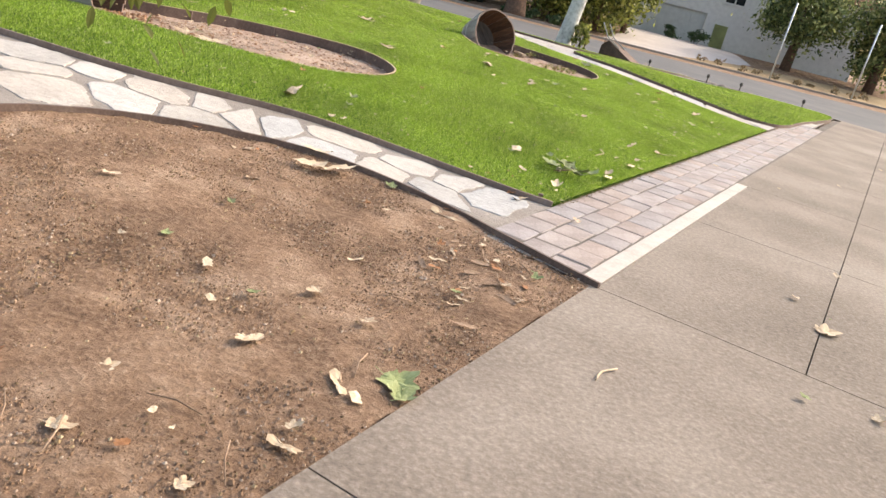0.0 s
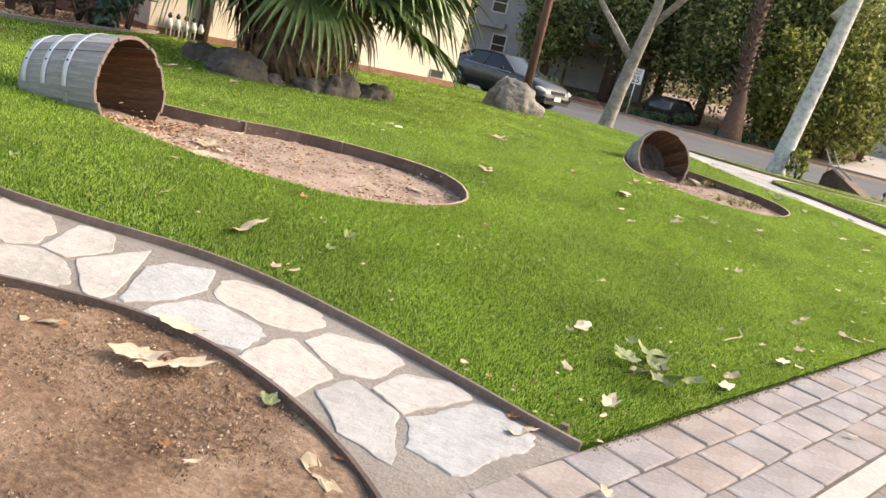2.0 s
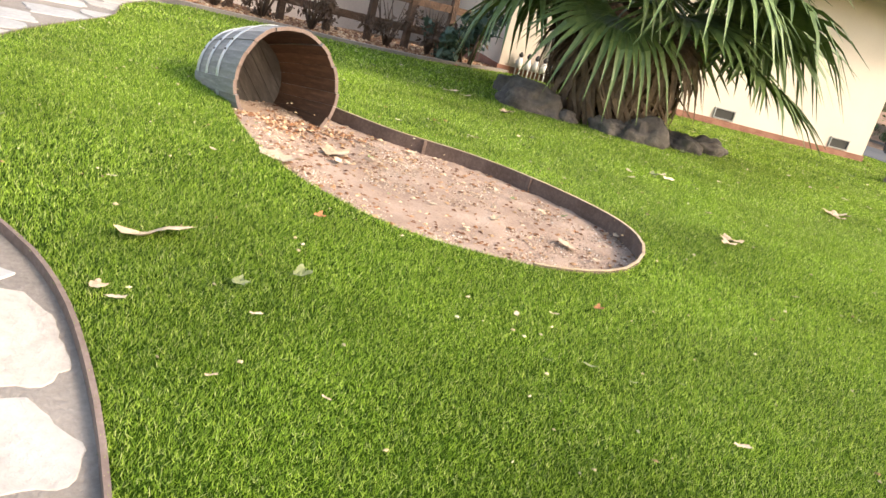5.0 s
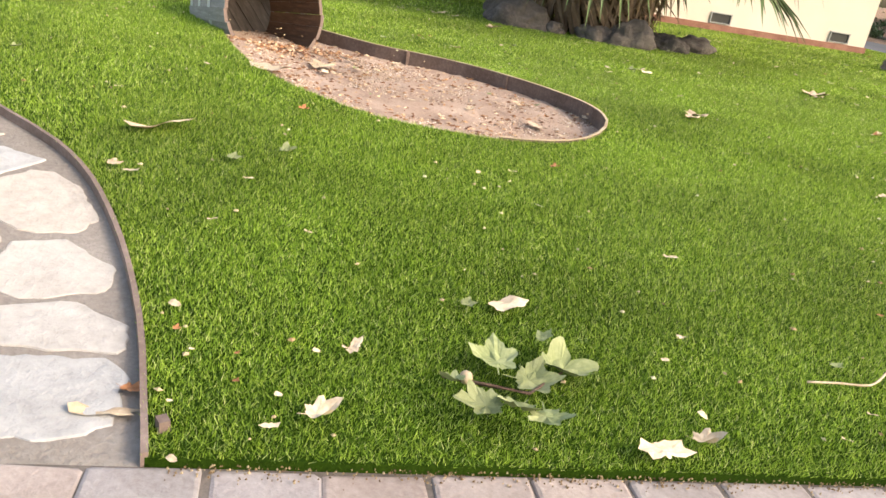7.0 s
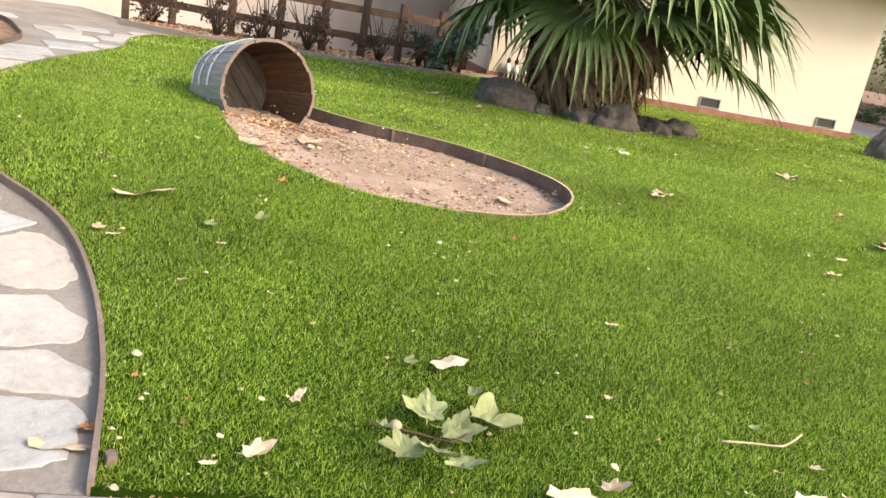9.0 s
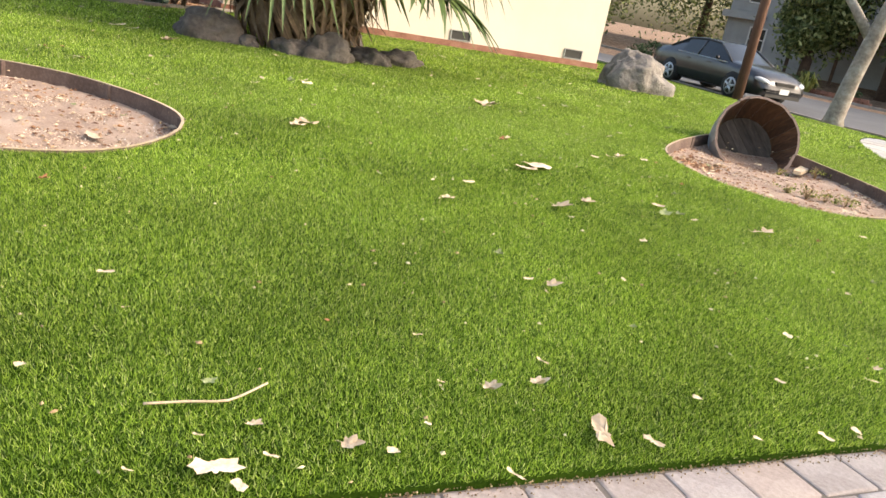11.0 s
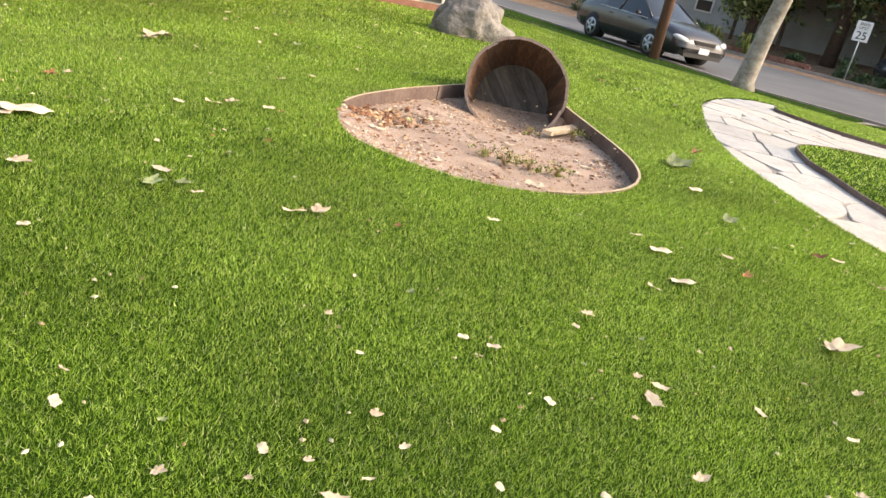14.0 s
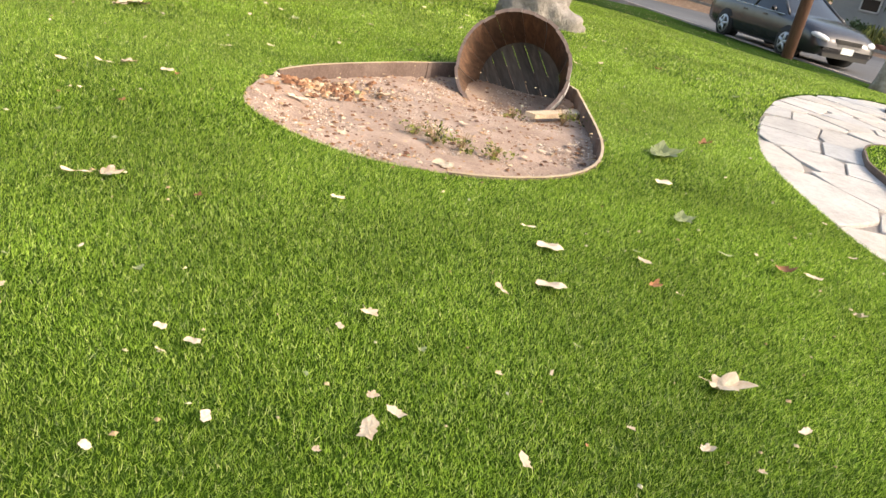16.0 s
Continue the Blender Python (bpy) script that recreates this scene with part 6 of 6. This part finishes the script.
strew("rust", [(1.16, 5.79, 77, 0.03), (1.45, 5.85, 53, 0.025), (0.41, 7.88, 70, 0.063), (-0.51, 6.95, 75, 0.071), (0.29, 11.33, 63, 0.088), (1.55, 11.9, 46, 0.044), (3.82, 14.19, -38, 0.116), (3.7, 13.37, 43, 0.07), (2.57, 11.88, 60, 0.047), (2.44, 15.47, 65, 0.125), (1.33, 5.9, 29, 0.022)])
strew("pale", [(1.65, 5.98, 78, 0.103), (2.54, 8.48, 26, 0.074), (4.2, 14.17, 5, 0.068), (4.26, 11.53, 56, 0.062), (3.64, 10.84, 58, 0.037), (4.44, 12.71, 44, 0.051), (2.14, 6.88, 49, 0.095), (2.61, 8.66, 43, 0.078)])
strew("flake", [(-1.34, 7.12, 21, 0.30), (-2.08, 8.14, 53, 0.15), (-1.74, 8.18, 44, 0.10), (-0.39, 8.48, 3, 0.16), (0.0, 8.48, 29, 0.09), (-0.9, 8.6, 70, 0.07), (-1.3, 7.8, 10, 0.06), (-0.6, 7.9, 100, 0.06), (1.30, 12.98, 40, 0.13), (1.2, 13.3, 80, 0.07), (2.40, 13.25, 20, 0.12), (2.5, 13.5, 60, 0.09)])
strew("tan", [(-1.84, 7.72, 101, 0.24), (-0.75, 8.22, 92, 0.08), (1.05, 13.75, 30, 0.14)])
count = 0
while count < 230:
    u, v = rng.uniform(0, 11), 0.1 + rng.random() ** 0.8 * 12
    x, y = at_uv(u, v + 0.02)
    if not inside(lawn_outline, [x], [y])[0]:
        continue
    low = inside(bed_a, [x], [y])[0] or inside(bed_b, [x], [y])[0]
    if math.hypot(x - 0.85, y - 15.1) < 0.6:
        continue
    z = h(x, y) + (float(bed_level(x, y)) + 0.02 if low else 0.021)
    count += 1
    big = 1.0 if v > 5 else 0.6
    if rng.random() < 0.25:
        k = rng.randrange(5)
        drop(LEAF[k], x, y, z, rng.uniform(0, 360), big * rng.uniform(0.3, 0.7), LEAF_TEXT[k], "leaf", "leaves on the lawn", rng, "fallen_leaf")
    else:
        drop(CHIP[rng.randrange(7)], x, y, z, rng.uniform(0, 360), big * rng.uniform(0.3, 0.75), "pale curled flake of sycamore bark", "bark", "bark flakes on the lawn", rng, "bark_flake")
# leaves and chips on the soil, in the beds and on the paving
for k in range(95):
    zone = k % 5
    if zone < 2:
        u, v = rng.uniform(-5, -1.2), -0.62 + abs(rng.gauss(0, 0.9))
        x, y = at_uv(u, v)
        if not inside(soil_out, [x], [y])[0]:
            continue
        z = h(x, y) - 0.012
    elif zone == 2:
        x, y = rng.uniform(-2.6, 0), rng.uniform(7.1, 9.1)
        if not inside(bed_a, [x], [y])[0]:
            continue
        z = h(x, y) + float(bed_level(x, y)) + 0.02
    elif zone == 3:
        x, y = rng.uniform(0.4, 2.7), rng.uniform(12.6, 15)
        if not inside(bed_b, [x], [y])[0] or math.hypot(x - 0.85, y - 15.1) < 0.6:
            continue
        z = h(x, y) + float(bed_level(x, y)) + 0.02
    else:
        x, y = at_uv(rng.uniform(-2, 9), -abs(rng.gauss(0, 1.2)))
        z = h(x, y) - 0.012
    kk = rng.randrange(5)
    if rng.random() < 0.4:
        drop(LEAF[kk], x, y, z, rng.uniform(0, 360), rng.uniform(0.3, 0.55), LEAF_TEXT[kk], "leaf", "leaves on bare ground", rng, "fallen_leaf")
    else:
        drop(CHIP[rng.randrange(7)], x, y, z, rng.uniform(0, 360), rng.uniform(0.3, 0.7), "pale curled flake of sycamore bark", "bark", "bark flakes on bare ground", rng, "bark_flake")
for x, y, k, s, turn_ in ((0.95, 2.80, 1, 1.15, -25), (0.99, 2.70, 4, 0.75, 60), (3.04, 4.42, 2, 1.1, 9), (0.60, 4.99, 1, 0.6, 93), (-0.13, 3.47, 1, 0.42, 33), (0.14, 2.46, 2, 0.45, 43), (0.16, 2.16, 0, 0.6, 17), (0.53, 2.06, 0, 0.4, 23), (0.71, 2.40, 5, 0.38, 25), (1.33, 5.62, 3, 0.5, 40), (2.9, 3.47, 5, 0.5, 14)):
    drop(LEAF[k], x, y, h(x, y) - 0.024, turn_, s, LEAF_TEXT[k], "leaf", "leaves on bare ground", rng, "fallen_leaf")
for x, y, turn_, k in ((0.25, 4.90, 48, 5), (0.09, 5.13, 9, 0), (0.13, 4.86, 20, 0)):
    drop(CHIP[k], x, y, h(x, y) + (0.0 if k == 5 else 0.004), turn_, 1.35, "large curled tan piece of sycamore bark", "bark", "bark flakes on bare ground", rng, "bark_flake")
for x, y, turn_, long_ in ((0.79, 2.69, -63, 0.14), (0.72, 2.31, -19, 0.11), (1.10, 3.55, 25, 0.07), (-0.25, 4.80, 31, 0.14), (0.63, 3.77, 25, 0.08), (-0.06, 4.41, 32, 0.09), (0.96, 4.75, -33, 0.2), (1.40, 5.55, 60, 0.16)):
    drop(CHIP[3], x, y, h(x, y) - 0.024, turn_, long_ / CHIP_LONG[3], "pale curled strip of sycamore bark", "bark", "bark flakes on bare ground", rng, "bark_flake")

# bark strips and chips gathered along the soil's board
for k in range(64):
    ex, ey = soil_edge[rng.randrange(len(soil_edge))] if k < 26 else at_uv(-1.2 - abs(rng.gauss(0, 0.5)), -0.15 - 0.45 * rng.random())
    a = rng.uniform(0, 6.28)
    x, y = ex + 0.16 * math.cos(a), ey + 0.16 * math.sin(a)
    if inside(soil_out, [x], [y])[0]:
        drop(STRIP[rng.randrange(4)], x, y, h(x, y) - 0.02, rng.uniform(0, 360), rng.uniform(0.35, 1.1), "brown strip of dry bark on the soil", "bark", "bark strips along the board", rng, "bark_strip")

# broken twig with fresh leaves and a seed ball
br = thing("fallen_branch", pose(1.77, 6.50, h(1.77, 6.50) + 0.022), "broken sycamore twig with pale green leaves on the lawn", "branch")
part("twig", tube([(-0.12, -0.14, 0.02), (-0.02, -0.05, 0.03), (0.05, 0.03, 0.03), (0.0, 0.2, 0.03)], [0.005, 0.006, 0.005, 0.003], 6), M_fibre, br)
for k, (x, y, s, a) in enumerate(((-0.02, 0.21, 1.35, 80), (-0.12, 0.05, 1.05, 150), (0.0, 0.07, 1.0, 60), (0.06, -0.13, 1.0, 250), (0.10, -0.05, 0.9, 300), (0.17, -0.02, 0.85, 330), (-0.05, -0.15, 0.6, 210), (-0.14, 0.24, 0.45, 100))):
    lf = mesh_part("leaf", LEAF[1 if k % 3 else 4], None, br)
    lf.matrix_basis = pose(x, y, 0.022 + 0.005 * k, rng.uniform(-22, 22), rng.uniform(-22, 22), a) @ Matrix.Scale(s * 1.08, 4)
bm = bmesh.new()
bmesh.ops.create_icosphere(bm, subdivisions=3, radius=0.019)
for v in bm.verts:
    v.co *= 1 + 0.08 * noise.noise(v.co * 180)
sd = part("seed_ball", shade(bm), M_leafdry, br, "round tan seed ball")
sd.location = (-0.08, -0.09, 0.03)
for pts, lab in (([(2.09, 7.48), (2.14, 7.59), (2.19, 7.69), (2.17, 7.84)], "long pale curved twig on the lawn"), ([(1.68, 3.18), (1.71, 3.26), (1.78, 3.32)], "short curved twig on the concrete")):
    tagged(part("twig", tube([(x, y, h(x, y) + (0.03 if y > 6 else -0.02)) for x, y in curve(pts, 0.03)], [0.0042] * len(curve(pts, 0.03)), 5), M_barkchip), lab, "twig")
for k in range(10):
    x, y = at_uv(rng.uniform(-4, -1.1), -0.55 + abs(rng.gauss(0, 0.25)))
    a = rng.uniform(0, 6.28)
    tagged(part("twig", tube([(x, y, h(x, y) - 0.015), (x + 0.09 * math.cos(a), y + 0.09 * math.sin(a), h(x, y) - 0.008), (x + 0.18 * math.cos(a + 0.1), y + 0.18 * math.sin(a + 0.1), h(x, y) - 0.018)], [0.0025, 0.003, 0.0015], 5), M_barkbrown), "dry brown twig on the soil", "twig", "twigs on the soil")


# ---- fine litter, gravel and grass ----
def scatter(name, n, place, size, mat, seed, label, category, z_off, flat=0.4):
    """Uncountable small bits as one mesh: little four-sided lumps strewn over the ground."""
    g = np.random.default_rng(seed)
    x, y = place(g, n)
    n = len(x)
    z = height(x, y) + (z_off if z_off > -0.06 else bed_level(x, y) + 0.098 + z_off - pit(x, y))
    s = size * g.uniform(0.4, 1.4, n)
    a = g.uniform(0, 2 * np.pi, n)
    asp = g.uniform(0.35, 1.0, n)
    base = np.array([(1, 0), (0, 1), (-1, 0), (0, -1)], float)
    v = np.zeros((n, 5, 3))
    for k in range(4):
        bx, by = base[k, 0] * s, base[k, 1] * s * asp
        v[:, k, 0] = x + bx * np.cos(a) - by * np.sin(a)
        v[:, k, 1] = y + bx * np.sin(a) + by * np.cos(a)
        v[:, k, 2] = z - 0.004
    v[:, 4, 0], v[:, 4, 1], v[:, 4, 2] = x + 0.2 * s, y, z + s * flat
    f = np.array([(0, 1, 4), (1, 2, 4), (2, 3, 4), (3, 0, 4)])
    faces = (f[None] + (np.arange(n) * 5)[:, None, None]).reshape(-1, 3)
    me = bpy.data.meshes.new(name)
    me.from_pydata(v.reshape(-1, 3).tolist(), [], faces.tolist())
    return tagged(mesh_part(name, me, mat), label, category, kind="stuff")


def in_poly(poly, hole=None):
    p = np.asarray(poly)
    lo, hi = p.min(0), p.max(0)

    def place(g, n):
        x, y = g.uniform(lo[0], hi[0], n), g.uniform(lo[1], hi[1], n)
        ok = inside(poly, x, y)
        return x[ok], y[ok]
    return place


soil_near = soil_edge[:-2] + [at_uv(-7, -0.71), at_uv(-1.16, -0.71)]
scatter("soil_crumbs", 90000, in_poly(soil_near), 0.0055, M_crumb, 1, "loose soil crumbs and tiny stones", "soil crumbs", -0.030)
scatter("soil_clod", 4200, in_poly(soil_near), 0.0095, M_crumb, 21, "crumbly brown clods on the soil", "clods", -0.03, 0.55)
scatter("bark_crumbs", 7000, in_poly(soil_near), 0.008, M_litter2, 2, "small bark crumbs on the soil", "bark crumbs", -0.026, 0.2)
for k, b in enumerate((bed_a, bed_b)):
    scatter("sand_grit", 26000, in_poly(b), 0.007, M_grain, 3 + k, "coarse grit and pebbles in the sand bed", "grit", -0.098)
    scatter("leaf_litter", 1300, in_poly(b), 0.018, M_litter, 5 + k, "dry crumbled leaves in the sand bed", "leaf litter", -0.09, 0.25)
scatter("leaf_litter", 9000, in_poly(litter_out), 0.04, M_litter, 8, "brown leaf litter under the shrubs", "leaf litter", 0.02, 0.35)
b1m = lambda g, n: (-2.45 + 0.16 * g.normal(size=n), 7.70 + 0.26 * g.normal(size=n))
scatter("leaf_litter", 260, b1m, 0.024, M_litter, 9, "rust-brown leaves gathered at the barrel's mouth", "leaf litter", -0.085, 0.35)
edge_strip = lambda g, n: (lambda u, v: (OX + AX * u - AY * v, OY + AY * u + AX * v))(g.uniform(0.05, 12, n), -0.01 + 0.02 * g.normal(size=n))
scatter("thatch", 5200, edge_strip, 0.0034, M_litter2, 10, "straw-coloured thatch along the lawn's edge", "thatch", -0.02, 0.5)
lawn_bits = in_poly(lawn_outline)
scatter("lawn_litter", 5200, lawn_bits, 0.011, M_leafdry_bits, 11, "tiny pale leaf bits on the lawn", "leaf bits", 0.013, 0.3)

heap = lambda g, n: (0.92 + 0.16 * g.normal(size=n), 13.32 + 0.24 * g.normal(size=n))
keep = lambda g, n: (lambda x, y: (lambda ok: (x[ok], y[ok]))(inside(bed_b, x, y)))(*heap(g, n))
scatter("leaf_litter", 300, keep, 0.032, M_litter, 24, "rust and tan leaves blown against the bed's board", "leaf litter", -0.085, 0.45)

# pale plank and dry weeds in the sand bed before the half barrel
bm = bmesh.new()
vs = box(bm, -0.33, 0.33, -0.045, 0.045, -0.02, 0.012)
for v in bm.verts:
    v.co.x += 0.05 * (v.co.y > 0) * (1 if v.co.x > 0 else -0.4)
    v.co.y *= 1.15 if v.co.x > 0 else 0.85
pl = part("wood_scrap", bm, M_leafdry)
pl.matrix_world = pose(1.42, 15.08, h(1.42, 15.08) - 0.085, 3, 2, 101)
tagged(pl, "pale split wood scrap lying on the sand", "wood scrap")


def weed(x, y, r, stems, seed):
    rg = random.Random(seed)
    w = thing("dry_weed", pose(x, y, h(x, y) - 0.10 - float(pit(x, y))), "small half-dry weed growing in the sand bed", "weed", "weeds in the sand bed")
    bm = bmesh.new()
    for _ in range(stems):
        a, ln, up = rg.uniform(0, 6.28), rg.uniform(0.4, 1.0) * r, rg.uniform(0.2, 0.9) * r
        d, s = Vector((math.cos(a), math.sin(a), 0)), Vector((-math.sin(a), math.cos(a), 0)) * 0.0022
        p1, p2 = d * ln * 0.5 + Vector((0, 0, up)), d * ln + Vector((0, 0, up * 0.8))
        q = [bm.verts.new(v) for v in (-s, s, p1 + s, p1 - s, p2)]
        bm.faces.new(q[:4])
        bm.faces.new((q[3], q[2], q[4]))
    part("stem", bm, M_drygrass, w)
    mesh_part("foliage", leaf_cloud(stems * 3, (0, 0, r * 0.45), (r, r, r * 0.35), 0.014, seed), M_leaves_pale, w)


for k, (x, y, r, n) in enumerate(((1.82, 13.48, 0.10, 26), (1.98, 13.50, 0.14, 40), (2.10, 13.62, 0.12, 34), (2.24, 13.74, 0.11, 30), (1.34, 14.72, 0.10, 22), (1.60, 14.98, 0.13, 30))):
    weed(x, y, r, n, 200 + k)


def grass(name, boxes, density, blade, width, seed, label, bent=True):
    """Turf blades over a stretch of lawn, as one mesh of thin bent triangles."""
    g = np.random.default_rng(seed)
    xs, ys = [], []
    for u0, u1, v0, v1 in boxes:
        n = int((u1 - u0) * (v1 - v0) * density)
        u, v = g.uniform(u0, u1, n), g.uniform(v0, v1, n)
        xs.append(OX + AX * u - AY * v)
        ys.append(OY + AY * u + AX * v)
    x, y = np.concatenate(xs), np.concatenate(ys)
    ok = (inside(lawn_outline, x, y) & ~inside(bed_a, x, y) & ~inside(bed_b, x, y)) | inside(island_a, x, y) | inside(island_b, x, y)
    x, y = x[ok], y[ok]
    n = len(x)
    z = height(x, y) - 0.012 + 0.02 * (inside(island_a, x, y) | inside(island_b, x, y))
    # the pile leans in slow swirls
    lean = 2.2 * np.sin(0.9 * x + 0.4 * y) + 1.6 * np.sin(1.3 * y - 0.7 * x + 1.0) + 1.9 * g.normal(size=n)
    amount = g.uniform(0.1, 1.15, n)
    ln = blade * g.uniform(0.6, 1.25, n)
    a = g.uniform(0, 2 * np.pi, n)
    wx, wy = np.cos(a) * width / 2, np.sin(a) * width / 2
    tx, ty = np.cos(lean) * ln * amount, np.sin(lean) * ln * amount
    v = np.zeros((n, 5, 3))
    for k, (side, t, up) in enumerate(((-1, 0, 0), (1, 0, 0), (0.8, 0.4, 0.62), (-0.8, 0.4, 0.62), (0, 1, 1.0))):
        v[:, k, 0], v[:, k, 1] = x + side * wx + tx * t, y + side * wy + ty * t
        v[:, k, 2] = z + ln * up / np.sqrt(1 + 0.5 * amount ** 2)
    me = bpy.data.meshes.new(name)
    if not bent:
        v = v[:, (0, 1, 4)]
    m = v.shape[1]
    base = (np.arange(n) * m)[:, None]
    if bent:
        loops = np.concatenate((base + np.array([[0, 1, 2, 3]]), base + np.array([[3, 2, 4]])), 1).reshape(-1)
        starts = np.stack((np.arange(n) * 7, np.arange(n) * 7 + 4), 1).reshape(-1)
    else:
        loops, starts = (base + np.array([[0, 1, 2]])).reshape(-1), np.arange(n) * 3
    me.vertices.add(n * m)
    me.vertices.foreach_set("co", v.reshape(-1).astype(np.float32))
    me.loops.add(len(loops))
    me.loops.foreach_set("vertex_index", loops.astype(np.int32))
    me.polygons.add(len(starts))
    me.polygons.foreach_set("loop_start", starts.astype(np.int32))
    me.update(calc_edges=True)
    me.validate()
    return tagged(mesh_part(name, me, M_grass), label, "grass", kind="stuff")


grass("grass", [(-0.6, 10.0, -0.012, 2.6)], 40000, 0.0235, 0.0031, 1, "dense short green turf blades near the driveway", False)
grass("grass", [(-1.6, 10.2, 2.6, 5.2), (-1.6, -0.6, 0.2, 2.6)], 21000, 0.025, 0.0046, 2, "dense short green turf blades over the lawn", False)
grass("grass", [(-3.0, 10.5, 5.2, 8.2), (-3.4, -1.6, 0.2, 5.2)], 9000, 0.030, 0.0080, 3, "dense short green turf blades over the lawn", False)
grass("grass", [(-3.0, 20, 8.2, 15.5), (10.2, 26, -1.5, 8.2)], 2600, 0.034, 0.015, 4, "short green turf blades on the far lawn", False)

# ---- bring the plan to true size ----
bpy.context.view_layer.update()
for ob in list(scene.objects):
    if ob.parent is None and ob.type in ('MESH', 'EMPTY'):
        ob.matrix_world = Matrix.Scale(UNIT, 4) @ ob.matrix_world
